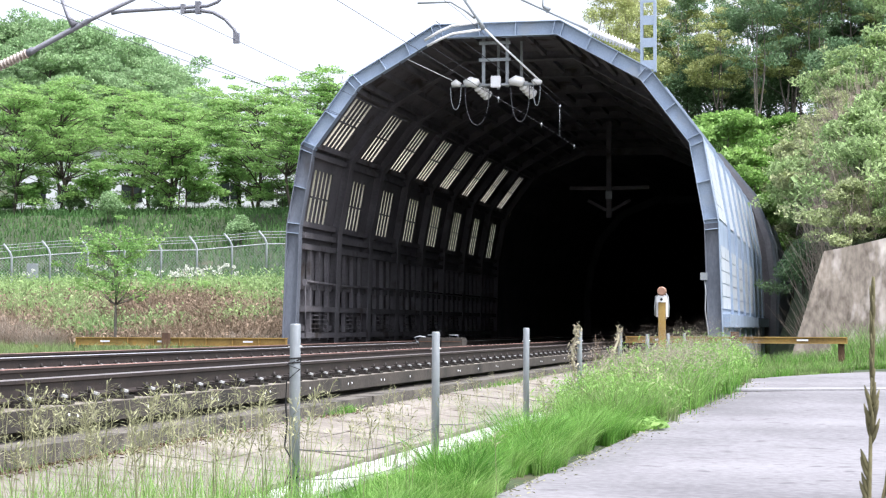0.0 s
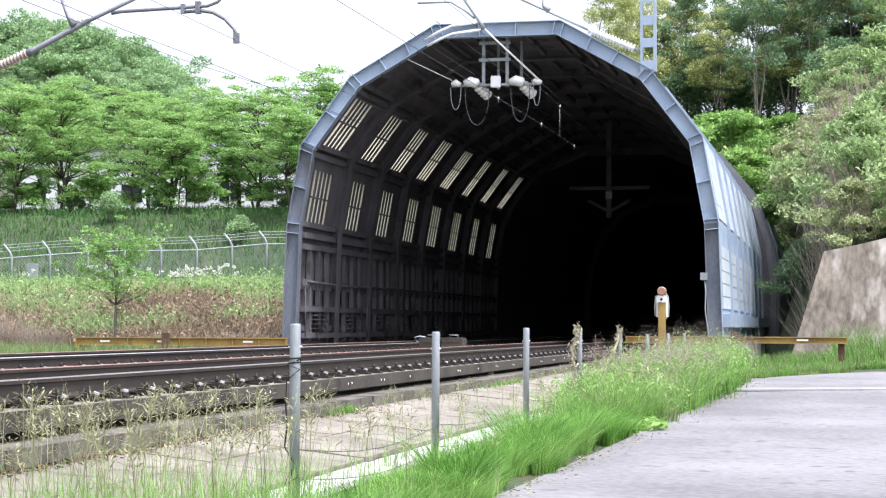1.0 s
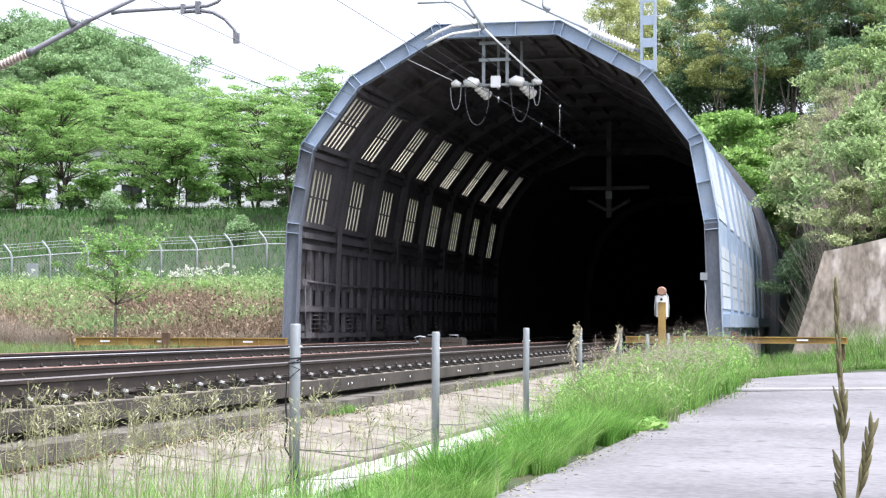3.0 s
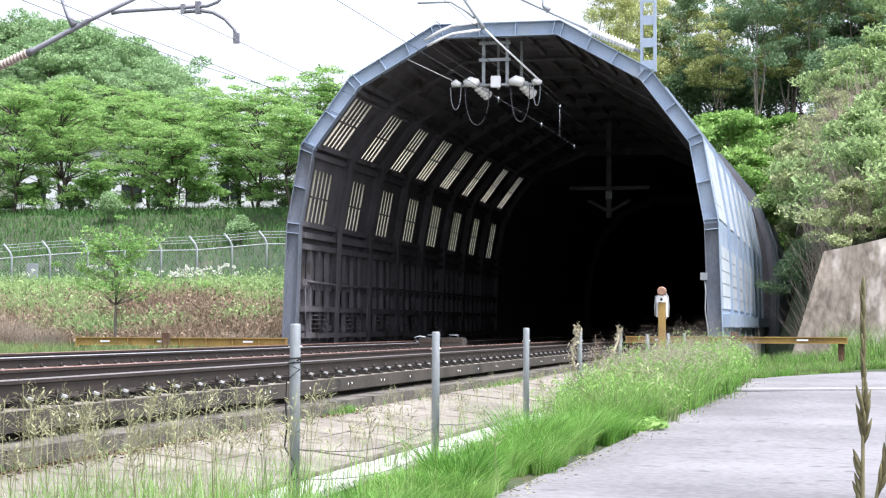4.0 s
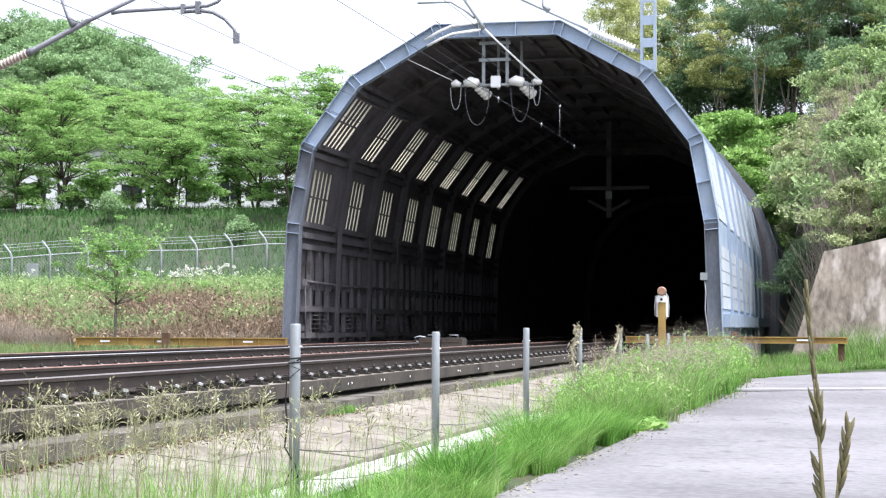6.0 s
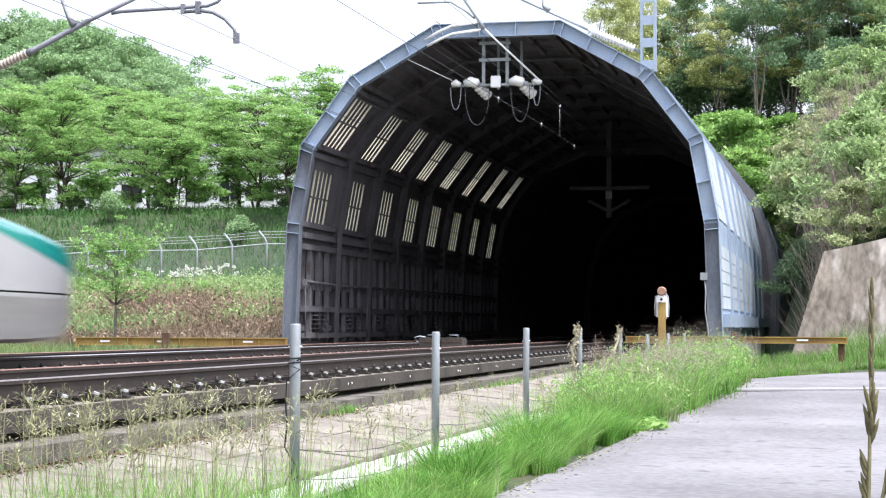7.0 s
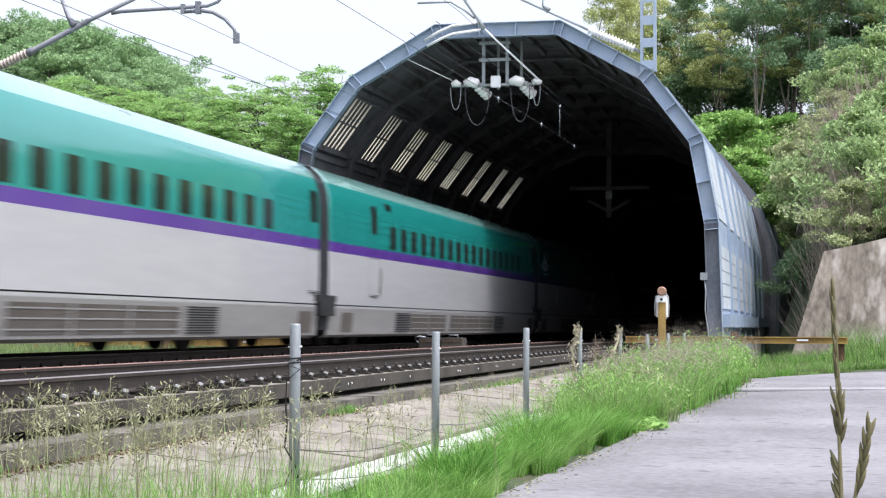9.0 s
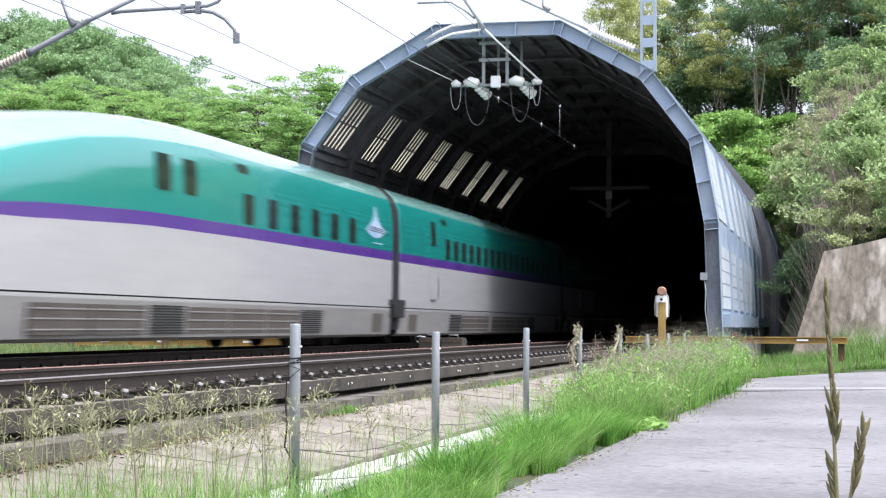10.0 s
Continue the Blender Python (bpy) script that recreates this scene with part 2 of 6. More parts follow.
def mesh_of(name, bm, *mats):
    me = bpy.data.meshes.new(name)
    bmesh.ops.recalc_face_normals(bm, faces=bm.faces)
    bm.to_mesh(me)
    bm.free()
    for m in mats:
        me.materials.append(m)
    return me


def part(name, bm, material, parent, label=""):
    mats = material if isinstance(material, (list, tuple)) else [material]
    ob = new(name, mesh_of(name, bm, *mats) if isinstance(bm, bmesh.types.BMesh) else bm)
    ob.parent = parent
    return tagged(ob, label)


def thing(name, label, category, group="", kind="", at=(0, 0, 0)):
    ob = tagged(new(name), label, category, group, kind)
    ob.location = at
    return ob


def solid(name, bm, material, label, category, group="", kind=""):
    mats = material if isinstance(material, (list, tuple)) else [material]
    return tagged(new(name, mesh_of(name, bm, *mats)), label, category, group, kind)


def quads(name, v, material, faces=None, smooth=False, mats=None):
    """A mesh from an array of n x 4 x 3 or n x 3 x 3 corner points, or of points and faces."""
    me = bpy.data.meshes.new(name)
    if faces is None:
        v = np.asarray(v, dtype=np.float32)
        k = v.shape[1]
        v = v.reshape(-1, 3)
        n = len(v) // k
        me.vertices.add(len(v))
        me.vertices.foreach_set("co", v.ravel())
        me.loops.add(n * k)
        me.loops.foreach_set("vertex_index", np.arange(n * k, dtype=np.int32))
        me.polygons.add(n)
        me.polygons.foreach_set("loop_start", np.arange(0, n * k, k, dtype=np.int32))
        me.update(calc_edges=True)
    else:
        me.from_pydata([tuple(p) for p in v], [], faces)
    me.materials.append(material)
    return me


# ---- plan ----
XC = -9.15                      # middle of the two tracks and of the hood
NEAR, FAR = -7.0, -11.30        # track centres
Y0 = 48.0                       # portal
BAY = 3.76                      # rib spacing in the hood
HOOD_END = Y0 + 8 * BAY
OLD_END = 112.0
TUNNEL_END = 330.0


def smooth(a, b, x):
    t = np.clip((x - a) / (b - a), 0, 1)
    return t * t * (3 - 2 * t)


def height(x, y):
    x, y = np.asarray(x, float), np.asarray(y, float)
    wav = 0.12 * np.sin(x * 0.7 + 1.3 * np.sin(y * 0.31)) * np.sin(y * 0.53 + 0.4)
    z = np.full(np.broadcast(x, y).shape, -0.85)
    # road side, climbing gently towards the portal
    road = np.clip(-1.0 + (y - 12) * 0.0152, -1.3, -0.47)
    edge = np.interp(y, [0, 10, 16.3, 19.8, 23.8, 29.6, 35.5, 38.6, 41], [-2.6, -2.7, -2.52, -2.32, -2.12, -1.68, -1.72, -0.1, 1.16])
    k = smooth(0, 1, np.clip((x + 3.66) / np.maximum(edge + 3.66, 0.1), 0, 1))
    z = np.where(x > -3.7, (-0.8) * (1 - k) + road * k, z)
    # cut slope on the road side of the hood
    hill = np.interp(y - 0.1 * np.clip(x, 0, 60) - 5.0 * (1 - smooth(-0.5, 0.7, x)), [54.6, 55.2, 74, 100, 170, 400], [-0.5, 2.9, 9.6, 13.5, 22, 28])
    notch = 0.9 * (1 - smooth(60, 68, y))
    k = smooth(-2.3 + notch, -0.3 + 0.7 * notch, x) * (y > 55.1)
    z = np.where((x > -2.3) & (y > 55.1), z * (1 - k) + k * hill + 0.3 * k * wav, z)
    # bank, meadow and wooded rise beyond the far track
    left = np.interp(y, [50, 52, 57, 66, 76, 98, 114, 126, 165, 400], [-0.3, -0.2, 0.7, 1.75, 2.15, 3.2, 8.0, 9.1, 12, 15])
    left = left + 20.6 * np.exp(-((x + 109) / 27) ** 2 - ((y - 245) / 55) ** 2)
    z = np.where(x < -16.3, left + wav * smooth(50, 60, y), z)
    # the hill over the bore
    over = np.interp(y, [107, 113, 122, 150, 400], [-0.85, 10.8, 14.5, 18, 22])
    z = np.where((x >= -16.3) & (x <= -2.3) & (y > 107), over, z)
    return z


def ground_sheet():
    xs = np.unique(np.concatenate([np.linspace(-1500, -110, 15), np.arange(-110, -16.3, 1.5), [-16.35, -16.25, -3.95, -3.85, -2.35, -2.25], np.arange(-15.5, -4, 2.5), np.arange(-3.7, -2.4, 0.2),
                                   np.arange(-1.6, 26, 0.8), np.arange(26, 120, 6), np.linspace(120, 1500, 12)]))
    ys = np.unique(np.concatenate([np.linspace(-1500, -20, 16), np.arange(-20, 44, 3.0), np.arange(44, 180, 1.1), np.arange(180, 400, 8), np.linspace(400, 2500, 12), [54.6, 55.2, 107.0, 113.0]]))
    gx, gy = np.meshgrid(xs, ys)
    z = height(gx, gy)
    idx = np.arange(gx.size).reshape(gx.shape)
    faces = []
    for j in range(len(ys) - 1):
        for i in range(len(xs) - 1):
            if -16.3 < (xs[i] + xs[i + 1]) / 2 < -2.3 and 105 < ys[j + 1] and ys[j] < 114:
                continue
            faces.append((idx[j, i], idx[j, i + 1], idx[j + 1, i + 1], idx[j + 1, i]))
    me = quads("ground", np.stack([gx, gy, z], -1).reshape(-1, 3), M["ground"], faces)
    for p in me.polygons:
        p.use_smooth = True
    tagged(new("ground", me), "grassy meadow soil rising to wooded slopes", "ground", kind="structure")


ground_sheet()


# ---- road ----
def road_sheet():
    bm = bmesh.new()
    edge = [(-30, -2.6), (4, -2.6), (10, -2.7), (13.9, -2.67), (16.3, -2.52), (19.8, -2.32), (23.8, -2.12), (27, -1.85), (29.6, -1.68), (33, -1.62), (35.5, -1.72), (37, -1.0), (38.6, -0.1), (41, 1.16), (43, 2.6), (44, 30)]
    rows = []
    for y, x in edge:
        z = float(height(0.0, y)) + 0.03
        rows.append([bm.verts.new((xx, y, z)) for xx in [x + (31 - x) * k / 6 for k in range(7)]])
    for a, b in zip(rows, rows[1:]):
        for k in range(6):
            bm.faces.new((a[k], a[k + 1], b[k + 1], b[k]))
    road = solid("road", bm, M["asphalt"], "worn grey asphalt road bending beside the track", "road", kind="structure")
    bm = bmesh.new()
    z = float(height(0.0, 32)) + 0.05
    v = [bm.verts.new((x, y, z + e)) for e in (-0.03, 0.0) for x, y in ((-1.66, 30.6), (12, 36.2), (12, 37.1), (-1.66, 31.5))]
    for f in ((3, 2, 1, 0), (4, 5, 6, 7), (0, 1, 5, 4), (1, 2, 6, 5), (2, 3, 7, 6), (3, 0, 4, 7)):
        bm.faces.new([v[i] for i in f])
    solid("drain_cover", bm, M["drain"], "pale concrete drain cover strip across the road", "drain", kind="structure")


road_sheet()


# ---- track bed ----
def track_bed():
    bed = thing("track_bed", "concrete slab track bed with stepped edge", "track bed", kind="structure")
    for a, b in ((-12.32, -10.28), (-8.02, -5.985)):
        bm = bmesh.new()
        box(bm, a, b, -900, TUNNEL_END, -0.38, -0.223)
        slab = part("slab", bm, M["slab"], bed)
        # thin pale sheet: the light on the slab's top put into its colour
        bm = bmesh.new()
        box(bm, a + 0.01, b - 0.004, -900, TUNNEL_END, -0.223, -0.215)
        part("lit_top", bm, M["apron"], slab, "slab top with its sunlit paleness put into the colour")
        bm = bmesh.new()
        box(bm, a + 0.12, b - 0.32, -900, TUNNEL_END, -0.45, -0.38)
        part("footing", bm, M["slab"], slab)
    bm = bmesh.new()
    box(bm, -16.3, -5.93, -900, TUNNEL_END, -0.85, -0.45)
    part("base", bm, M["slab"], bed)
    for k in range(30):
        bm = bmesh.new()
        y = -2.0 + k * 1.66
        box(bm, -5.929, -5.62 + random.uniform(-0.015, 0.015), y, y + 1.63, -0.8, -0.455 + random.uniform(-0.008, 0.008))
        part("kerb_stone", bm, M["concrete"], bed)
    bm = bmesh.new()
    v = [bm.verts.new(p) for p in ((-5.62, -900, -0.65), (-4.04, -900, -0.81), (-4.04, 47, -0.78), (-5.62, 47, -0.6))]
    bm.faces.new(v)
    r = bmesh.ops.extrude_face_region(bm, geom=bm.faces[:])
    for e in r["geom"]:
        if isinstance(e, bmesh.types.BMVert):
            e.co.z -= 0.25
    part("apron", bm, M["slab"], bed, "stained concrete apron")
    # paving slabs of the apron, with open joints
    for k in range(22):
        for a, b in ((-5.6, -4.86), (-4.845, -4.06)):
            bm = bmesh.new()
            y = 8.0 + k * 1.77 + random.uniform(-0.01, 0.01)
            z = lambda x: -0.6 - 0.165 * (x + 5.62) / 1.58 * -1 * -1 + 0.0012 * (y - 8)
            d = random.uniform(-0.004, 0.006)
            v = [bm.verts.new((x, yy, z(x) + e + d)) for e in (-0.05, 0.012) for x, yy in ((a, y), (b, y), (b, y + 1.755), (a, y + 1.755))]
            for f in ((3, 2, 1, 0), (4, 5, 6, 7), (0, 1, 5, 4), (1, 2, 6, 5), (2, 3, 7, 6), (3, 0, 4, 7)):
                bm.faces.new([v[i] for i in f])
            part("paving_slab", bm, M["apron"], bed)
    # pale plugs in the slab's side
    plug = bmesh.new()
    tube(plug, [(0, 0, 0), (0.008, 0, 0)], 0.014, 8)
    plug = mesh_of("plug", plug, M["white_paint"])
    for k in range(20):
        for d in ((0.0, 0.17) if k % 3 != 1 else (0.0,)):
            ob = part("plug", plug, None, bed)
            ob.location = (-5.984, 13.1 + k * 1.66 + d, -0.3 + random.uniform(-0.01, 0.01))
    # trough lids beside the fence
    lid = bmesh.new()
    box(lid, -0.088, 0.088, -0.49, 0.49, -0.06, 0.0)
    bmesh.ops.bevel(lid, geom=lid.edges[:], offset=0.008, segments=1, affect="EDGES")
    lid = mesh_of("trough_lid", lid, M["white_concrete"])
    for k in range(34):
        for x in (-3.945, -3.76):
            y = 9.5 + k
            ob = part("trough_lid", lid, None, bed)
            ob.matrix_basis = pose(x, y, -0.775 + random.uniform(-0.004, 0.004), random.uniform(-0.3, 0.3), random.uniform(-0.5, 0.5), 0)
    return bed


def rail_mesh(name, y0, y1, head="rail_top"):
    prof = [(-0.0725, 0), (0.0725, 0), (0.0725, 0.012), (0.012, 0.034), (0.009, 0.125), (0.0325, 0.138), (0.0325, 0.166), (0.024, 0.174), (-0.024, 0.174), (-0.0325, 0.166), (-0.0325, 0.138), (-0.009, 0.125), (-0.012, 0.034), (-0.0725, 0.012)]
    bm = bmesh.new()
    n = len(prof)
    a = [bm.verts.new((x, y0, z)) for x, z in prof]
    b = [bm.verts.new((x, y1, z)) for x, z in prof]
    for i in range(n):
        f = bm.faces.new((a[i], a[(i + 1) % n], b[(i + 1) % n], b[i]))
        f.material_index = 1 if i in (6, 7, 8) else 0
    bm.faces.new(a[::-1])
    bm.faces.new(b)
    return mesh_of(name, bm, M["rail"], M[head])


def fastener_mesh():
    bm = bmesh.new()
    box(bm, -0.24, 0.24, -0.09, 0.09, -0.04, -0.012, 0)
    box(bm, 0.075, 0.2, -0.06, 0.06, -0.012, 0.012, 0)
    tube(bm, [(0.13, 0, 0.0), (0.13, 0, 0.085)], 0.017, 6, 0)
    box(bm, 0.1, 0.16, -0.03, 0.03, 0.04, 0.055, 0)
    bar(bm, (0.06, -0.05, 0.03), (0.2, -0.05, 0.014), 0.025, 0.012, mi=0)
    bar(bm, (0.12, 0.05, 0.04), (0.19, 0.06, 0.02), 0.045, 0.02, mi=1)
    return mesh_of("fastener", bm, M["clip"], M["clip_white"])


def track(x, label, head="rail_top"):
    t = thing("track", label, "railway track", "railway tracks", at=(x, 0, 0))
    rail, rusty = rail_mesh("rail", -900, TUNNEL_END, head), rail_mesh("rail", -900, TUNNEL_END, "rail_rust")
    fast = fastener_mesh()
    for s in (-1, 1):
        ob = part("rail", rail if s > 0 else rusty, None, t)
        ob.location = (s * 0.7525, 0, -0.174)
        for k in range(100):
            fo = part("fastener", fast, None, t)
            fo.matrix_basis = pose(s * 0.7525, 11.924 + k * 0.625, -0.174, 0, 0, 0 if s > 0 else 180)
    return t


track_bed()
track(NEAR, "brown steel rails clipped to a concrete slab")
track(FAR, "brown steel rails on slab beyond the nearer pair", "rail_bright")

# ---- hood over the tunnel mouth ----
OUT = [(6.25, -0.75), (6.12, 3.27), (5.70, 5.62), (4.27, 7.52), (1.79, 8.94)]


def ring(off, pts=OUT):
    """The whole outline, from one foot over the top to the other, moved inwards by off."""
    full = [Vector((x, z)) for x, z in pts] + [Vector((-x, z)) for x, z in reversed(pts)]
    res = []
    for i, p in enumerate(full):
        a = (p - full[i - 1]).normalized() if i else None
        b = (full[i + 1] - p).normalized() if i < len(full) - 1 else None
        na = Vector((-a.y, a.x)) if a else None
        nb = Vector((-b.y, b.x)) if b else None
        n = na if nb is None else nb if na is None else (na + nb).normalized()
        k = off / max(n.dot(na if na else nb), 0.3)
        res.append(p + n * k)
    return res


def band(bm, o0, o1, y0, y1, pts=OUT, mi=0):
    """A closed shell between two offsets of the outline, from y0 to y1."""
    a, b = ring(o0, pts), ring(o1, pts)
    rows = [[bm.verts.new((XC + p.x, y, p.y)) for p in r] for r, y in ((a, y0), (b, y0), (b, y1), (a, y1))]
    n = len(a)
    for i in range(n - 1):
        for j in range(4):
            r0, r1 = rows[j], rows[(j + 1) % 4]
            bm.faces.new((r0[i], r0[i + 1], r1[i + 1], r1[i])).material_index = mi
    for i in (0, n - 1):
        bm.faces.new([r[i] for r in rows]).material_index = mi


def leg_grime_shade(name, bm):
    """Frame paint, darkened by grime and painted-in shade on the legs and on the haunch over the far track."""
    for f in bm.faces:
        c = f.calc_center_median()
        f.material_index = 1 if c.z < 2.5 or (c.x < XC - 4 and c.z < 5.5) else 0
    return mesh_of(name, bm, M["frame"], M["frame_grime_shade"])


def hood():
    h = thing("tunnel_hood", "steel portal hood with blue-grey frame and slatted openings", "tunnel hood", kind="structure")
    # portal frame: outer flange, web, inner flange
    bm = bmesh.new()
    band(bm, -0.02, 0.0, Y0, Y0 + 0.34)
    # far leg's flange: shade put into the colour below 5 m
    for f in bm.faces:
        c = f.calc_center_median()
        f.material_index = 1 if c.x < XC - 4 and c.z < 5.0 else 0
    part("outer_flange", bm, [M["frame"], M["frame_grime_shade"]], h, "blue-grey painted flange")
    bm = bmesh.new()
    band(bm, 0.0, 0.36, Y0 + 0.13, Y0 + 0.15)
    part("web", leg_grime_shade("web", bm), None, h)
    a, b = ring(0.0), ring(0.36)
    # stiffeners at the knees and along the straights
    for i in range(len(a) - 1):
        steps = (0.04, 0.96) if i in (0, len(a) - 2) else (0.05, 0.5, 0.95) if i in (1, 2, 6, 7) else (0.04, 0.35, 0.65, 0.96)
        for t in steps:
            bm = bmesh.new()
            p, q = a[i].lerp(a[i + 1], t), b[i].lerp(b[i + 1], t)
            d = (a[i + 1] - a[i]).normalized() * 0.012
            v = [bm.verts.new((XC + e.x + s * d.x, y, e.y + s * d.y)) for y in (Y0 + 0.005, Y0 + 0.13) for e, s in ((p, -1), (q, -1), (q, 1), (p, 1))]
            for f in ((3, 2, 1, 0), (4, 5, 6, 7), (0, 1, 5, 4), (1, 2, 6, 5), (2, 3, 7, 6), (3, 0, 4, 7)):
                bm.faces.new([v[k] for k in f])
            part("stiffener", bm, M["frame"], h)
    bm = bmesh.new()
    band(bm, 0.36, 0.38, Y0, Y0 + 0.3)
    part("inner_flange", leg_grime_shade("inner_flange", bm), None, h)
    # ribs inside
    for k in range(1, 9):
        y = Y0 + k * BAY
        rib = bmesh.new()
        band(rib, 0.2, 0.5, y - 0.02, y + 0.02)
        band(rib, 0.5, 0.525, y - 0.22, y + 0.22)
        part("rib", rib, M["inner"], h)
    # lengthwise purlins between the ribs, on every straight of the outline
    a = ring(0.31)
    for i in range(len(a) - 1):
        if i == 0:
            fr = ()
        elif i == len(a) - 2:
            fr = (0.42, 0.72, 0.985)
        elif i in (6, 7):
            fr = (0.06, 0.94)
        else:
            fr = (0.05, 0.28, 0.5, 0.72, 0.95)
        for t in fr:
            p = a[i].lerp(a[i + 1], t)
            bm = bmesh.new()
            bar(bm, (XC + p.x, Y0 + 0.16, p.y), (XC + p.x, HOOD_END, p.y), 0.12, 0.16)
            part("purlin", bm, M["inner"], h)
    # cladding: one sheet per straight, with window gaps on the two straights of the far side
    o, q, mid = ring(0.0), ring(0.25), ring(0.235)

    def sheet(bm, i, t0, t1, y0, y1, mi=0):
        pts = [o[i].lerp(o[i + 1], t0), o[i].lerp(o[i + 1], t1), q[i].lerp(q[i + 1], t1), q[i].lerp(q[i + 1], t0)]
        v = [bm.verts.new((XC + p.x, y, p.y)) for y in (y0, y1) for p in pts]
        for f in ((3, 2, 1, 0), (4, 5, 6, 7), (0, 1, 5, 4), (1, 2, 6, 5), (2, 3, 7, 6), (3, 0, 4, 7)):
            bm.faces.new([v[k] for k in f]).material_index = mi

    n = len(o)
    gap = {7: (0.24, 0.935), 6: (0.165, 0.9)}     # window spans along the straight (from the top down)
    for i in range(n - 1):
        bm = bmesh.new()
        if i in (6, 7):
            lo, hi = gap[i]
            sheet(bm, i, 0, lo, Y0 + 0.15, HOOD_END)
            sheet(bm, i, hi, 1, Y0 + 0.15, HOOD_END)
            edges = [Y0 + 0.15]
            for k in range(8):
                edges += [Y0 + 0.85 + k * BAY, Y0 + 2.75 + k * BAY]
            edges.append(HOOD_END)
            for y0, y1 in zip(edges[::2], edges[1::2]):
                sheet(bm, i, lo, hi, y0, y1)
        else:
            sheet(bm, i, 0, 1, Y0 + 0.15, HOOD_END)
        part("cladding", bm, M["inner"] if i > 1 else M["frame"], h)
    # louvred windows on the far side
    for i in (6, 7):
        lo, hi = gap[i]
        for k in range(8):
            y0 = Y0 + 0.85 + k * BAY
            y1 = y0 + 1.9
            w = bmesh.new()
            e0, e1 = mid[i].lerp(mid[i + 1], lo), mid[i].lerp(mid[i + 1], hi)
            v = [w.verts.new((XC + e.x, y, e.y)) for e, y in ((e0, y0), (e1, y0), (e1, y1), (e0, y1))]
            w.faces.new(v)
            win = part("louvre_window", w, M["milky"], h, "milky sheet behind dark upright slats")
            f0, f1 = q[i].lerp(q[i + 1], lo), q[i].lerp(q[i + 1], hi)
            for j in range(6):
                y = y0 + (y1 - y0) * j / 5
                b = bmesh.new()
                wd = 0.21 if 0 < j < 5 else 0.08
                bar(b, (XC + f0.x + 0.006, y, f0.y), (XC + f1.x + 0.006, y, f1.y), 0.016, wd, up=(0, 1, 0))
                part("slat", b, M["inner"], win)
            b = bmesh.new()
            m = f0.lerp(f1, 0.5)
            bar(b, (XC + m.x + 0.03, y0, m.y), (XC + m.x + 0.03, y1, m.y), 0.03, 0.05)
            part("crossbar", b, M["inner"], win)
    # lower wall of the far side: girts, studs and louvred vents
    xw = XC - 5.87
    for z in (3.05, 2.72, 0.92, 0.15):
        b = bmesh.new()
        box(b, xw - 0.02, xw + 0.17, Y0 + 0.4, HOOD_END, z - 0.08, z + 0.08)
        part("girt", b, M["inner"], h)
    for k in range(8):
        for j, f in enumerate((0.28, 0.52, 0.76)):
            b = bmesh.new()
            y = Y0 + 0.15 + (k + f) * BAY
            box(b, xw, xw + 0.12, y - 0.09, y + 0.09, 0.0, 2.75)
            part("stud", b, M["inner"], h)
        for j in range(5):
            b = bmesh.new()
            z = 0.22 + j * 0.13
            y = Y0 + 0.5 + k * BAY
            bar(b, (xw + 0.12, y + 0.9, z), (xw + 0.12, y + 2.2, z), 0.1, 0.03)
            part("vent_slat", b, M["inner"], h)
    # pale panels outside, on the road side
    g = ring(-0.03)
    for i, spans in ((0, ((0.42, 0.86),)), (1, ((0.06, 0.93),))):
        for lo, hi in spans:
            for k in range(8):
                for j in range(2):
                    y0 = Y0 + 0.55 + k * BAY + j * BAY / 2
                    y1 = y0 + BAY / 2 - 0.09
                    for c in range(5):
                        b = bmesh.new()
                        t0, t1 = lo + (hi - lo) * c / 5, lo + (hi - lo) * (c + 1) / 5 - 0.008
                        pa, pb = o[i].lerp(o[i + 1], t0), o[i].lerp(o[i + 1], t1)
                        qa, qb = g[i].lerp(g[i + 1], t0), g[i].lerp(g[i + 1], t1)
                        v = [b.verts.new((XC + p.x, y, p.y)) for y in (y0, y1) for p in (pa, pb, qb, qa)]
                        for f in ((3, 2, 1, 0), (4, 5, 6, 7), (0, 1, 5, 4), (1, 2, 6, 5), (2, 3, 7, 6), (3, 0, 4, 7)):
                            b.faces.new([v[q_] for q_ in f])
                        part("panel", b, M["panel"], h)
    for k in range(1, 9):
        b = bmesh.new()
        y = Y0 + k * BAY + 0.5
        for i in (0, 1, 2):
            p, q2 = ring(-0.06)[i], ring(-0.06)[i + 1]
            bar(b, (XC + p.x, y, p.y), (XC + q2.x, y, q2.y), 0.08, 0.06, up=(0, 1, 0))
        part("outer_rib", b, M["frame"], h)
    b = bmesh.new()
    box(b, XC + 6.2, XC + 6.42, Y0 + 0.36, HOOD_END, 0.42, 0.78)
    part("sill_beam", b, M["frame"], h, "blue-grey beam along the foot of the wall")
    return h


hood()


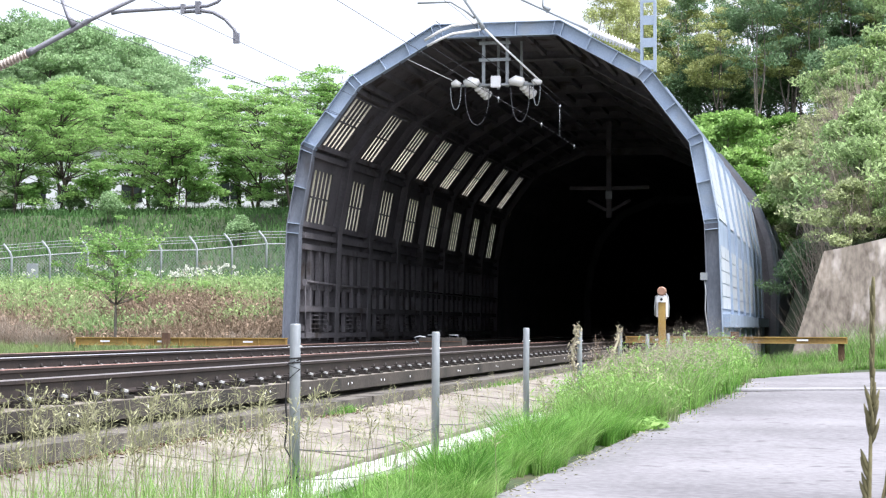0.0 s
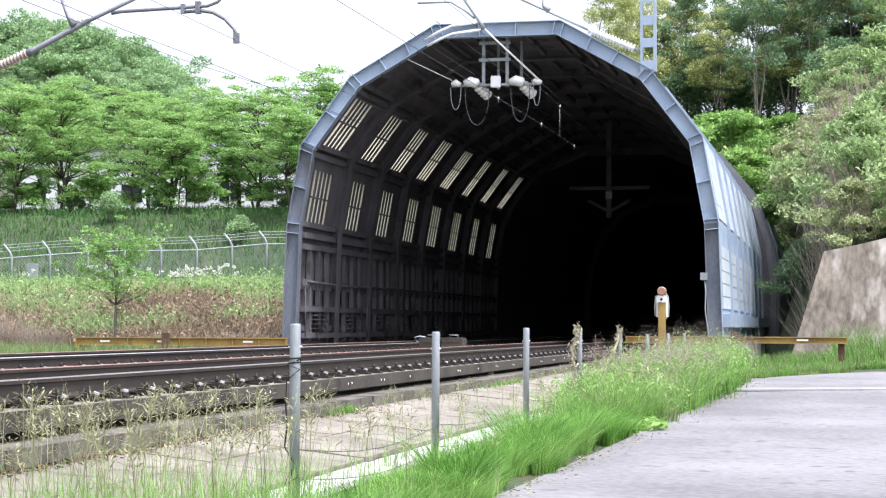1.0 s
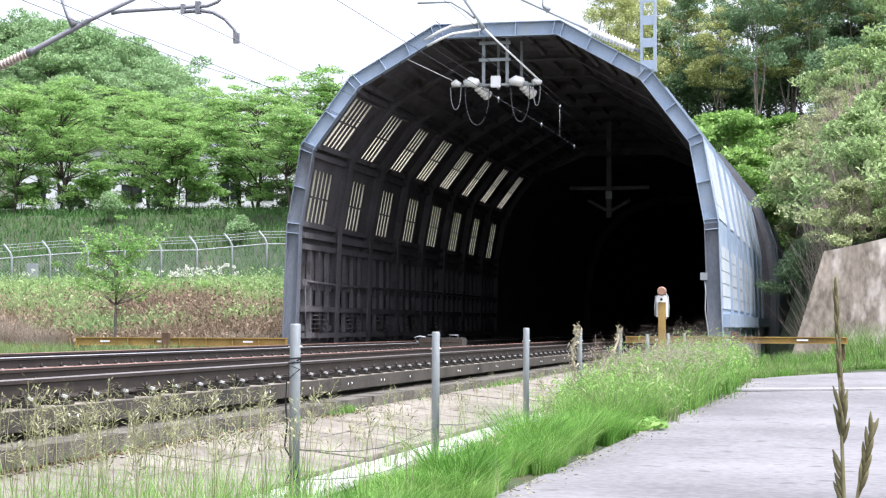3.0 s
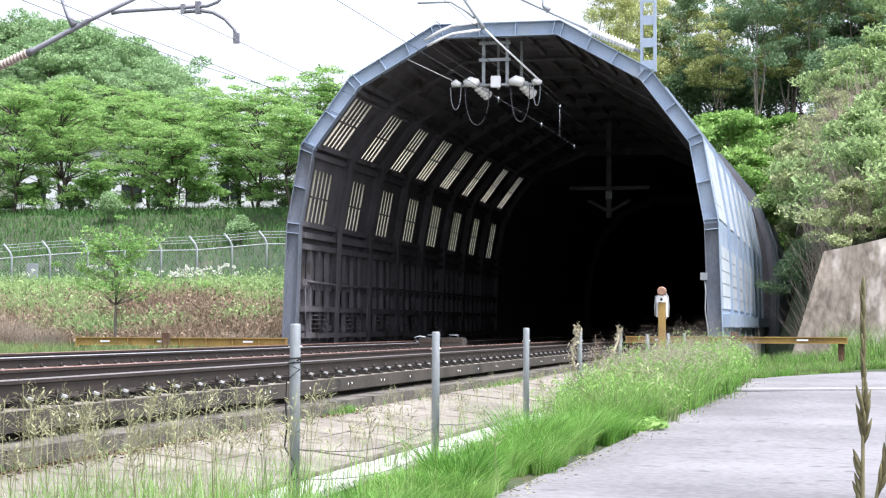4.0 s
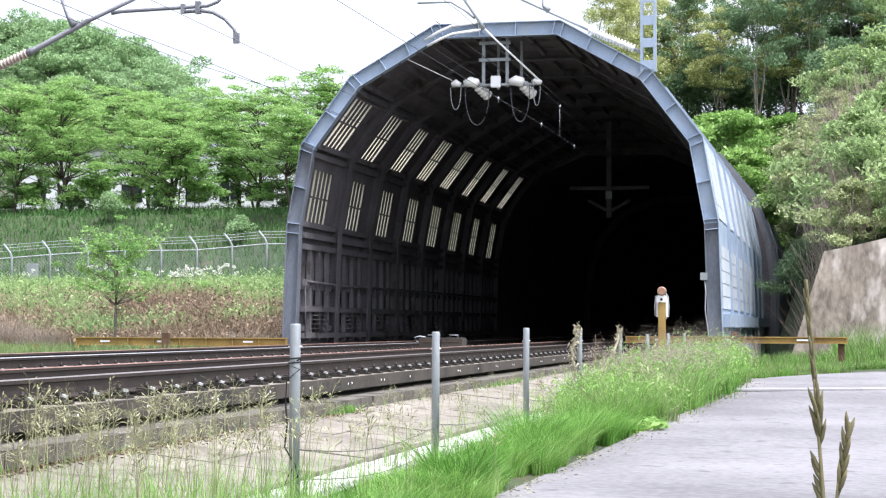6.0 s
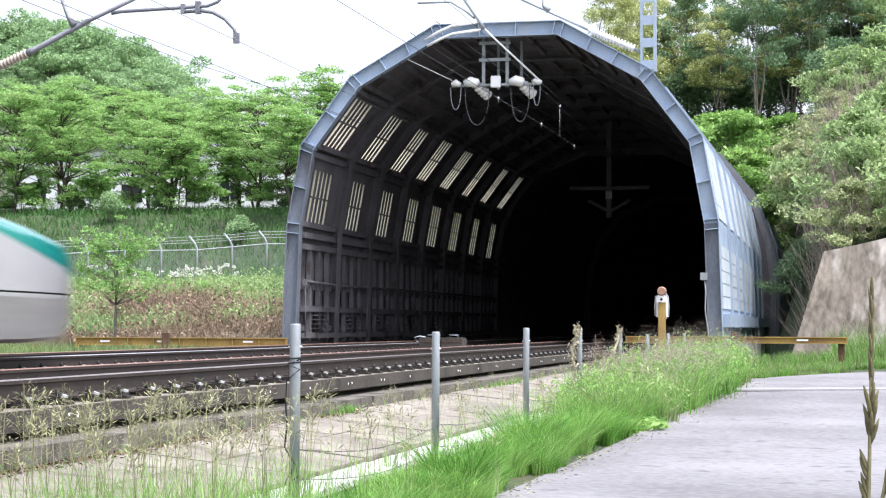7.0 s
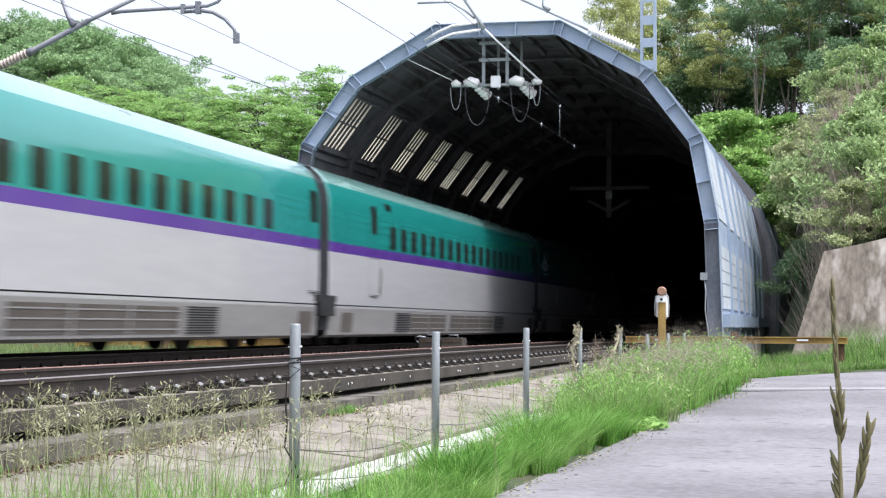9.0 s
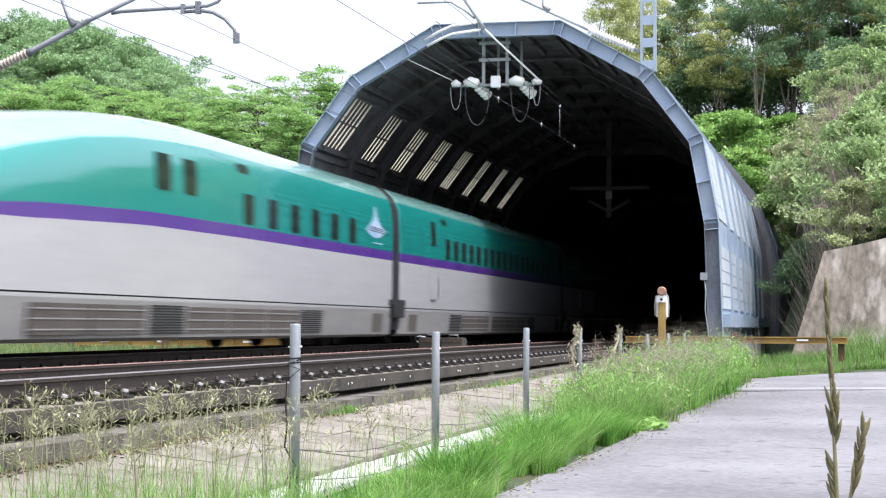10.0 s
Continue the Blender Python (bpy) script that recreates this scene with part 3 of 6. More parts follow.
def old_hood():
    """The older corrugated hood and the bored tunnel behind the new one."""
    h = thing("old_tunnel_hood", "dark corrugated steel hood leading into the bore", "tunnel hood", kind="structure")
    pts = [(6.7, -0.75), (6.75, 2.2), (6.5, 4.2), (5.8, 6.2), (4.3, 8.0), (1.9, 9.0)]
    bm = bmesh.new()
    band(bm, 0.0, 0.25, HOOD_END, OLD_END, pts)
    part("shell", bm, M["lining"], h)
    k = 0
    y = HOOD_END + 0.3
    bm = bmesh.new()
    while y < OLD_END:
        band(bm, -0.12, 0.0, y, y + 0.45, pts)
        y += 0.9
    part("corrugation", bm, M["dark_clad"], h)
    bm = bmesh.new()
    band(bm, 0.25, 0.9, HOOD_END + 0.02, HOOD_END + 0.1, pts)
    part("collar", bm, M["inner"], h)
    bm = bmesh.new()
    band(bm, -1.8, 0.0, OLD_END - 0.6, OLD_END, pts)
    part("headwall", bm, M["lining"], h, "dark stained concrete headwall")
    bm = bmesh.new()
    band(bm, 0.2, 0.7, OLD_END, TUNNEL_END, pts)
    box(bm, XC - 7, XC + 7, TUNNEL_END, TUNNEL_END + 0.5, -1, 10)
    part("bore", bm, M["lining"], h)
    return h


old_hood()


# ---- train ----
def lerp_table(u, xs, ys):
    return float(np.interp(u, xs, ys))


def section(u, full=15.0):
    """Half outline of the body u metres behind the nose tip, from the skirt up to the roof's middle."""
    u_ = [0, 0.12, 0.5, 1.2, 2.5, 4, 5.5, 7, 8.5, 10, 11.5, 13, 14.5, 16]
    top = lerp_table(u, u_, [0.98, 1.16, 1.38, 1.57, 1.76, 1.93, 2.2, 2.6, 2.98, 3.3, 3.5, 3.62, 3.69, 3.7])
    w = lerp_table(u, u_, [0.62, 0.8, 1.02, 1.22, 1.4, 1.5, 1.56, 1.6, 1.63, 1.65, 1.66, 1.67, 1.675, 1.675])
    low = lerp_table(u, u_, [0.72, 0.58, 0.4, 0.23] + [0.2] * 10)
    band_ = lerp_table(u, [0, 4.4, 5.5, 7, 9, 12, 16], [2.6, 1.72, 1.75, 1.8, 1.88, 1.97, 1.99])
    tip_ = lerp_table(u, [0, 0.15, 0.5, 1.2, 2.5, 4, 4.5], [0.92, 0.98, 1.08, 1.2, 1.38, 1.62, 1.74])
    narrow = lerp_table(u, u_, [1, 1, 0.95, 0.85, 0.66, 0.55, 0.48, 0.48, 0.5, 0.52, 0.53, 0.54, 0.55, 0.55])
    hs = min(0.84, top - 0.12)
    half_ = lerp_table(u, [0, 4.5, 8.5, 20], [0.02, 0.02, 0.1, 0.1])
    b0, b1 = min(band_ - half_, top - 0.02), min(band_ + half_, top - 0.01)
    if u < 4.45:
        b0, b1 = tip_ - 0.06, tip_
    b0 = max(b0, hs + 0.05)
    b1 = max(b1, b0 + 0.005)
    sh = max(b1 + 0.004, top - 0.95 * (top - b1) * 0.55)

    def side(z):
        if z <= 1.0:
            return w * (0.955 + 0.045 * (z - 0.2) / 0.8)
        f = max(0.0, min(1.0, (z - 1.0) / max(top - 1.0, 0.01)))
        return w * (1 - (1 - narrow) * f ** 11)
    pts = [(side(low) * 0.93, low), (side(low + 0.05), low + 0.05), (side(hs - 0.06), hs - 0.06), (side(hs - 0.012), hs - 0.012), (side(hs) - 0.02, hs - 0.01), (side(hs) - 0.02, hs + 0.01), (side(hs + 0.012), hs + 0.012)]
    pts += [(side((hs + b0) / 2), (hs + b0) / 2), (side(b0), b0), (side(b1), b1)]
    pts += [(side(b1 + (top - b1) * k), b1 + (top - b1) * k) for k in (0.2, 0.4, 0.58, 0.72, 0.79)]
    rim = side(b1 + (top - b1) * 0.79)
    zr = b1 + (top - b1) * 0.79
    pts += [(rim * c, zr + (top - zr) * s) for c, s in ((0.87, 0.56), (0.64, 0.85), (0.32, 0.97), (0.0, 1.0))]
    return pts, b0, top


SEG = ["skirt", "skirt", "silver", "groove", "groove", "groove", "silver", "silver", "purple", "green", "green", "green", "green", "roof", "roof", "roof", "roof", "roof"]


def body_mesh(name, length, nose):
    """A car body along -y from its front (y = 0) to y = -length; nose 1: streamlined front."""
    mats = [M["skirt"], M["black"], M["silver"], M["purple"], M["green"], M["roof"]]
    slot = {"skirt": 0, "groove": 1, "silver": 2, "purple": 3, "green": 4, "roof": 5}
    us = ([0, 0.06, 0.12, 0.25, 0.5, 0.8, 1.2, 1.8, 2.5, 3.2, 4, 4.4, 4.8, 5.5, 6.2, 7, 7.8, 8.5, 9.2, 10, 10.8, 11.5, 12.2, 13, 14.5, 16, length - 0.2, length - 0.12, length - 0.06, length] if nose else [0, 0.06, 0.12, 0.2, length - 0.2, length - 0.12, length - 0.06, length])
    bm = bmesh.new()
    rings = []
    for u in us:
        pts, _, _ = section(u if nose else 20.0)
        sq = 1.0
        if (not nose and u in (0, length)) or (nose and u == length):
            sq = 0.99
        rings.append([bm.verts.new((x * sq, -u, z)) for x, z in pts] + [bm.verts.new((-x * sq, -u, z)) for x, z in reversed(pts[:-1])])
    n = len(rings[0])
    half = len(SEG)
    for (u0, r0), (u1, r1) in zip(zip(us, rings), list(zip(us, rings))[1:]):
        for i in range(n - 1):
            s = SEG[i if i < half else n - 2 - i]
            mi = slot[s]
            if nose:
                um = (u0 + u1) / 2
                if um < 4.5 and s in ("purple", "green", "roof"):
                    j = i if i < half else n - 2 - i
                    high = lerp_table(um, [0, 2.2, 2.6, 3.4, 4.0], [18, 18, 16, 13, 10])
                    mi = slot["green"] if s != "purple" and j < high and um > 0.1 else slot["silver"]
                elif um < 12 and s in ("green", "roof"):
                    j = i if i < half else n - 2 - i
                    mi = slot["green"] if j <= lerp_table(um, [4.5, 5.2, 6.0, 6.6], [9, 12, 15, 18]) else slot["silver"]
                    # nose top takes the roof colour with the painted-in sky reflection
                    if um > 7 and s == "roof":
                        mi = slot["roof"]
                if um < 0.2 and s == "groove":
                    mi = slot["silver"]
            f = bm.faces.new((r0[i], r0[i + 1], r1[i + 1], r1[i]))
            f.material_index, f.smooth = mi, True
        f = bm.faces.new((r0[0], r1[0], r1[n - 1], r0[n - 1]))
        f.material_index = 1
    for r0, r1 in zip(rings, rings[1:]):
        for i in (1, 3, 4, 5, 6, n - 2, n - 4, n - 5, n - 6, n - 7):
            e = bm.edges.get((r0[i], r1[i]))
            if e:
                e.smooth = False
    bm.faces.new(rings[0]).material_index = 2 if nose else 1
    bm.faces.new(rings[-1]).material_index = 1
    return mesh_of(name, bm, *mats)


def side_x(z):
    f = max(0.0, (z - 1.0) / 2.7)
    return 1.675 * (1 - 0.45 * f ** 11) if z > 1 else 1.675 * (0.955 + 0.045 * (z - 0.2) / 0.8)


def plate_mesh(name, y0, y1, z0, z1, material, out=0.006, r=0.06):
    """A rounded plate that follows the car side (on +x), centred at its own place along y."""
    bm = bmesh.new()
    zs = np.linspace(z0, z1, 5)
    rows = []
    for j, z in enumerate(zs):
        k = r if j in (0, 4) else 0.0
        x = side_x(z) + out
        rows.append([bm.verts.new((x, y0 + k, z)), bm.verts.new((x, y1 - k, z))])
    for a, b in zip(rows, rows[1:]):
        bm.faces.new((a[0], a[1], b[1], b[0]))
    r = bmesh.ops.extrude_face_region(bm, geom=bm.faces[:])
    for e in r["geom"]:
        if isinstance(e, bmesh.types.BMVert):
            e.co.x -= out + 0.02
    return mesh_of(name, bm, material)


def emblem_mesh():
    """A pale winged shape: a narrow fading peak over a slanting wing, crossed by dark strokes."""
    bm = bmesh.new()

    def lay(pts, out, mi):
        v = [bm.verts.new((side_x(z) + out, y, z)) for y, z in pts]
        bm.faces.new(v).material_index = mi
    lay([(-0.8, 2.47), (-0.45, 2.37), (-0.05, 2.31), (0.4, 2.36), (0.95, 2.5), (0.5, 2.59), (0.28, 2.68), (0.14, 2.8), (0.05, 3.0), (-0.03, 3.0), (-0.13, 2.8), (-0.3, 2.66), (-0.5, 2.58)], 0.008, 0)
    for k, (y0, y1) in enumerate(((-0.7, 0.85), (-0.6, 0.9), (-0.5, 0.72))):
        z0 = 2.44 + 0.04 * k
        lay([(y0, z0 + 0.03), (y1, z0), (y1, z0 + 0.014), (y0, z0 + 0.044)], 0.012, 1)
    lay([(-0.2, 2.2), (0.6, 2.2), (0.6, 2.225), (-0.2, 2.225)], 0.008, 0)
    return mesh_of("emblem", bm, M["emblem"], M["gangway"])


def fairing_mesh(sides):
    """Screen beside the pantograph: a tall trapezoid plate; y = 0 at the car's rear end."""
    bm = bmesh.new()
    for s in sides:
        prof = [(0.15, 3.35), (2.3, 4.52), (5.3, 4.48), (7.1, 3.4)]
        v0 = [bm.verts.new((s * (1.4 - 0.18 * (z - 3.3)), y, z)) for y, z in prof]
        v1 = [bm.verts.new((s * (1.32 - 0.18 * (z - 3.3)), y, z)) for y, z in prof]
        bm.faces.new(v0)
        bm.faces.new(v1[::-1])
        for i in range(4):
            bm.faces.new((v0[i], v0[(i + 1) % 4], v1[(i + 1) % 4], v1[i]))
    if not sides:
        box(bm, -0.75, 0.75, 1.6, 6.5, 3.5, 3.7)
    return mesh_of("pantograph_fairing", bm, M["fairing"])


def pantograph_mesh():
    """Low single-arm pantograph; y = 0 at the car's rear end."""
    bm = bmesh.new()
    tube(bm, [(0.3, 4.2, 3.85), (0.3, 2.6, 4.02), (0.3, 1.9, 4.06)], [0.18, 0.2, 0.14], 8)
    tube(bm, [(0.3, 3.6, 4.08), (0.3, 2.4, 4.16), (0.3, 1.7, 4.2)], [0.14, 0.18, 0.08], 8)
    tube(bm, [(-0.2, 1.7, 4.16), (0.2, 1.7, 4.24), (0.7, 1.7, 4.24), (0.9, 1.7, 4.16)], 0.05, 6)
    for y in (2.2, 5.0):
        for x in (-0.5, 0.5):
            tube(bm, [(x, y, 3.5), (x, y, 3.85)], [0.1, 0.07], 8)
    box(bm, -0.6, 0.6, 1.9, 5.3, 3.85, 3.92)
    return mesh_of("pantograph", bm, M["rail"])


def bogie_mesh():
    bm = bmesh.new()
    for y in (-1.25, 1.25):
        for s in (-1, 1):
            tube(bm, [(s * 0.68, y, 0.43), (s * 0.8, y, 0.43)], 0.43, 20, smooth=False)
        tube(bm, [(-0.7, y, 0.43), (0.7, y, 0.43)], 0.09, 8)
    for s in (-1, 1):
        box(bm, s * 1.0 - 0.12, s * 1.0 + 0.12, -1.7, 1.7, 0.35, 0.62)
    box(bm, -1.0, 1.0, -0.3, 0.3, 0.4, 0.7)
    return mesh_of("bogie", bm, M["black"])


def door_edges():
    """A thin shadow line round a plug door."""
    bm = bmesh.new()
    rows = []
    for y0, y1, z0, z1 in ((-0.43, 0.43, 1.08, 1.88), (-0.418, 0.418, 1.092, 1.868)):
        rows.append([bm.verts.new((side_x(z) + 0.004, y, z)) for y, z in ((y0, z0), (y1, z0), (y1, z1), (y0, z1))])
    for i in range(4):
        bm.faces.new((rows[0][i], rows[0][(i + 1) % 4], rows[1][(i + 1) % 4], rows[1][i]))
    return mesh_of("door_leaf", bm, M["gangway"])


def train():
    t = thing("high_speed_train", "green and white high-speed train with purple stripe running into the tunnel", "train", at=(FAR, -570.0, 0))
    lead, mid = body_mesh("lead_car_body", 26.5, True), body_mesh("car_body", 24.36, False)
    win = plate_mesh("side_window", -0.26, 0.26, 2.13, 2.64, M["glass"], r=0.02)
    door_win = plate_mesh("door_window", -0.24, 0.24, 2.4, 3.0, M["glass"], r=0.02)
    sign = plate_mesh("destination_sign", -0.26, 0.26, 2.98, 3.13, M["glass"], r=0.02)
    cab = plate_mesh("cab_window", -0.28, 0.28, 2.43, 2.97, M["glass"], r=0.03)
    handle = plate_mesh("door_sill", -0.26, 0.26, 1.04, 1.065, M["black"], r=0.01)
    doorp = door_edges()
    grille = bmesh.new()
    for k in range(11):
        z = 0.3 + k * 0.04
        box(grille, side_x(z) - 0.02, side_x(z) + 0.012, -0.7, 0.7, z, z + 0.022)
    grille = mesh_of("grille", grille, M["black"])
    hatch = plate_mesh("skirt_hatch", -0.93, 0.93, 0.3, 0.71, M["grille"], out=0.005, r=0.02)
    vent = plate_mesh("bogie_vent", -0.42, 0.42, 0.3, 0.7, M["grille"], out=0.005, r=0.02)
    bars = bmesh.new()
    for z in (0.36, 0.5, 0.63):
        box(bars, side_x(z) - 0.01, side_x(z) + 0.012, -0.9, 0.9, z, z + 0.02)
    bars = mesh_of("hatch_bar", bars, M["skirt"])
    panel = plate_mesh("door_panel", -0.12, 0.12, 1.15, 1.7, M["skirt"], out=0.004, r=0.02)
    emblem, fairing, panto, bogie = emblem_mesh(), [fairing_mesh((1,)), fairing_mesh(())], pantograph_mesh(), bogie_mesh()
    gang = bmesh.new()
    arch = [[(s_ * w_, z_) for w_, z_ in ((1.64, 0.35), (1.67, 1.2), (1.668, 1.9), (1.65, 2.75), (1.58, 3.2), (1.3, 3.5), (0.6, 3.64))] for s_ in (1, -1)]
    arch = arch[0] + arch[1][::-1]
    rows_ = [[gang.verts.new((x * k, y, 0.35 + (z - 0.35) * k)) for x, z in arch] for y, k in ((-0.3, 1), (0.3, 1), (0.3, 0.93), (-0.3, 0.93))]
    for i in range(len(arch) - 1):
        for j in range(4):
            a_, b_ = rows_[j], rows_[(j + 1) % 4]
            gang.faces.new((a_[i], a_[i + 1], b_[i + 1], b_[i]))
    for i in (0, len(arch) - 1):
        gang.faces.new([r_[i] for r_ in rows_])
    gang = mesh_of("gangway_hood", gang, M["gangway"])
    coup = bmesh.new()
    box(coup, -1.72, 1.72, -0.66, 0.66, 0.9, 1.02)
    box(coup, -1.74, 1.74, -0.5, 0.5, 0.62, 0.9)
    coup = mesh_of("coupler_box", coup, M["black"])

    def put(name, me, y, side, parent, label="", z=0.0):
        ob = part(name, me, None, parent, label)
        ob.matrix_basis = pose(0, y, z, 0, 0, 0 if side > 0 else 180)
        return ob

    # local y = 0 at the gap behind the leading car
    for c in range(10):
        ends = c in (0, 9)
        body = part("car_body", lead if ends else mid, None, t)
        if c == 0:
            body.matrix_basis = pose(0, 26.82, 0)
        elif c == 9:
            body.matrix_basis = pose(0, -226.82, 0, 0, 0, 180)
        else:
            body.matrix_basis = pose(0, -25 * (c - 1) - 0.32, 0)
        # positions along the body, measured from its rear end towards the front
        rear = 0.25 if c == 0 else -25 * c + 0.25
        inv = body.matrix_basis.inverted()
        for side in (1, -1):
            def at(name, me, d, label=""):
                ob = part(name, me, None, body, label)
                ob.matrix_basis = inv @ pose(0, (rear + d) if c < 9 else (-200.25 - d), 0, 0, 0, 0 if side > 0 else 180)
            if ends:
                first, step = (4.85, 1.08) if c == 0 else (3.5, 1.31)
                for k in range(6):
                    at("side_window", win, first + k * step)
                if c == 0:
                    at("door_window", door_win, 3.3)
                    at("door_leaf", doorp, 3.3)
                    at("door_sill", handle, 3.3, "dark door step")
                    at("door_panel", panel, 3.9, "pale grey panel beside the door")
                at("destination_sign", sign, 4.7 if c == 0 else 10.3)
                at("emblem", emblem, 1.45 if c == 0 else 1.65, "pale winged emblem with purple strokes")
                for d in ((12.45, 13.75) if c == 0 else (12.8, 13.9)):
                    at("cab_window", cab, d)
                long_hatches = (7.95, 9.9, 11.85, 15.4, 17.3)
                at("grille", grille, 6.25)
                at("grille", grille, 13.6)
                at("bogie_vent", vent, 1.3, "grey-brown bogie vent")
            else:
                few = c == 4
                for k in range(12 if few else 17):
                    at("side_window", win, 7.3 + 1.03 * k if few else 5.15 + 1.005 * k)
                for d in ((2.4, 20.5) if few else (3.5, 24.0)):
                    at("door_window", door_win, d)
                    at("door_leaf", doorp, d)
                    at("door_sill", handle, d, "dark door step")
                at("door_panel", panel, 4.1, "pale grey panel beside the door")
                at("destination_sign", sign, 7.0 if few else 4.8)
                if c in (2, 4, 6):
                    at("emblem", emblem, 1.35, "pale winged emblem with purple strokes")
                long_hatches = (7.95, 9.9, 12.3, 14.25, 16.2)
                for d in (6.25, 18.1):
                    at("grille", grille, d)
                for d in (1.5, 23.6):
                    at("bogie_vent", vent, d, "grey-brown bogie vent")
            for d in long_hatches:
                at("skirt_hatch", hatch, d, "grey-brown skirt hatch")
                at("hatch_bar", bars, d, "pale bars across a hatch")
        for d in (3.7, 20.8):
            bo = part("bogie", bogie, None, body, "black steel bogie with wheels")
            bo.matrix_basis = inv @ pose(0, (rear + d) if c < 9 else (-200.25 - d), 0)
        if c in (2, 6):
            for nm_, me_, lb_ in zip(("noise_screen", "roof_base"), fairing, ("grey sloped noise screen on the roof", "grey raised base on the roof")):
                f = part(nm_, me_, None, body, lb_)
                f.matrix_basis = inv @ pose(0, rear - 0.38, 0)
            f = part("pantograph", panto, None, body, "dark brown single-arm pantograph")
            f.matrix_basis = inv @ pose(0, rear, 0)
        if c < 9:
            put("gangway_hood", gang, -25 * c, 1, t, "dark grey rubber gangway surround")
            put("coupler_box", coup, -25 * c, 1, t, "black box between the cars")
    return t


TRAIN = train()


# ---- fence along the road ----
def fence_post(tall, lean):
    bm = bmesh.new()
    tube(bm, [(0, 0, -0.1), (0, 0, tall - 0.012), (0, 0, tall)], [0.037, 0.037, 0.033], 14)
    post = solid("fence_post", bm, M["galv"], "grey galvanised tube post in tall grass", "fence post", "fence posts by the road")
    for z in (tall - 0.16,):
        b = bmesh.new()
        tube(b, [(-0.048, 0, z), (0.048, 0, z + 0.004)], 0.007, 6)
        part("wire_clip", b, M["white_paint"], post, "small pale wire clip")
    post.rotation_euler = (lean[0], lean[1], 0)
    return post


POSTS = [(11.52, 0.44), (15.87, 0.375), (20.79, 0.41), (25.36, 0.375), (30.29, 0.33), (34.9, 0.28), (39.4, 0.28), (43.8, 0.28)]
for k, (y, top) in enumerate(POSTS):
    base = float(height(-3.6, y))
    p_ = fence_post(top - base, (radians(random.uniform(-0.4, 0.4)), radians(random.uniform(-0.6, 0.3))))
    p_.location = (-3.6, y, base)


def fence_wire(z, r):
    bm = bmesh.new()
    for (ya, ta), (yb, tb) in zip(POSTS, POSTS[1:]):
        pts = []
        for k in range(7):
            f = k / 6
            pts.append((-3.56, ya + (yb - ya) * f, ta + (tb - ta) * f - z - 0.1 * math.sin(math.pi * f)))
        tube(bm, pts, r, 5)
    solid("fence_wire", bm, M["wire"], "thin slack wire strung between grey posts", "wire", "fence wires")


for z in (0.86, 1.06):
    fence_wire(z, 0.0035)


def post_cable():
    """Loose black cable tied to the nearest post."""
    bm = bmesh.new()
    pts = [(-3.55, 11.5, 0.2), (-3.64, 11.47, 0.16), (-3.55, 11.47, 0.13), (-3.645, 11.48, 0.05), (-3.655, 11.49, -0.1), (-3.64, 11.48, -0.25), (-3.66, 11.49, -0.4), (-3.58, 11.47, -0.52), (-3.56, 11.48, -0.6), (-3.66, 11.49, -0.66), (-3.6, 11.46, -0.55), (-3.62, 11.46, -0.72)]
    tube(bm, pts, 0.006, 6)
    for z in (0.16, 0.19):
        tube(bm, [(-3.6 + 0.042 * math.cos(a * 0.7), 11.52 + 0.042 * math.sin(a * 0.7), z + 0.002 * a) for a in range(10)], 0.006, 6)
    solid("loose_cable", bm, M["black"], "loose black cable tied round a grey post", "cable")


post_cable()


# ---- yellow barriers and the signal by the portal ----
def barrier(x0, x1, y, z0, z1, post_x, label):
    b = thing("barrier_beam", label, "barrier", "yellow barriers by the portal")
    bm = bmesh.new()
    box(bm, x0, x1, y - 0.02, y + 0.02, z0, z1)
    box(bm, x0, x1, y - 0.09, y + 0.09, z1 - 0.02, z1 + 0.004)
    box(bm, x0, x1, y - 0.09, y + 0.09, z0 - 0.004, z0 + 0.02)
    part("beam", bm, M["yellow"], b)
    n = int((x1 - x0) / 0.7)
    for k in range(n + 1):
        bm = bmesh.new()
        x = x0 + 0.02 + (x1 - x0 - 0.04) * k / n
        box(bm, x - 0.008, x + 0.008, y - 0.085, y - 0.02, z0 + 0.02, z1 - 0.02)
        part("stiffener", bm, M["yellow"], b)
    for x in (x0 + 0.9, x0 + 2.6, x1 - 1.1):
        bm = bmesh.new()
        box(bm, x - 0.14, x + 0.14, y - 0.1, y - 0.094, (z0 + z1) / 2 - 0.02, (z0 + z1) / 2 + 0.025)
        part("reflector", bm, M["white_paint"], b, "pale reflector strip")
    for x in (x0 + 0.15, post_x, x1 - 0.15):
        bm = bmesh.new()
        g = float(height(x, y)) if x < -16.3 or x > -3.9 else -0.62
        tall = z1 + (0.13 if x == post_x else -0.03)
        if x == post_x:
            box(bm, x - 0.1, x + 0.1, y - 0.26, y - 0.105, g - 0.1, tall)
        else:
            box(bm, x - 0.08, x + 0.08, y + 0.095, y + 0.25, g - 0.1, tall)
        part("support", bm, M["rust"], b, "rusty brown steel support")
    return b


barrier(-20.8, -14.6, 46.0, -0.13, 0.09, -18.05, "long faded yellow steel beam lying beside dry weeds")
barrier(-5.2, 0.35, 45.0, 0.02, 0.18, -2.42, "faded yellow steel beam on rusty posts over grass")


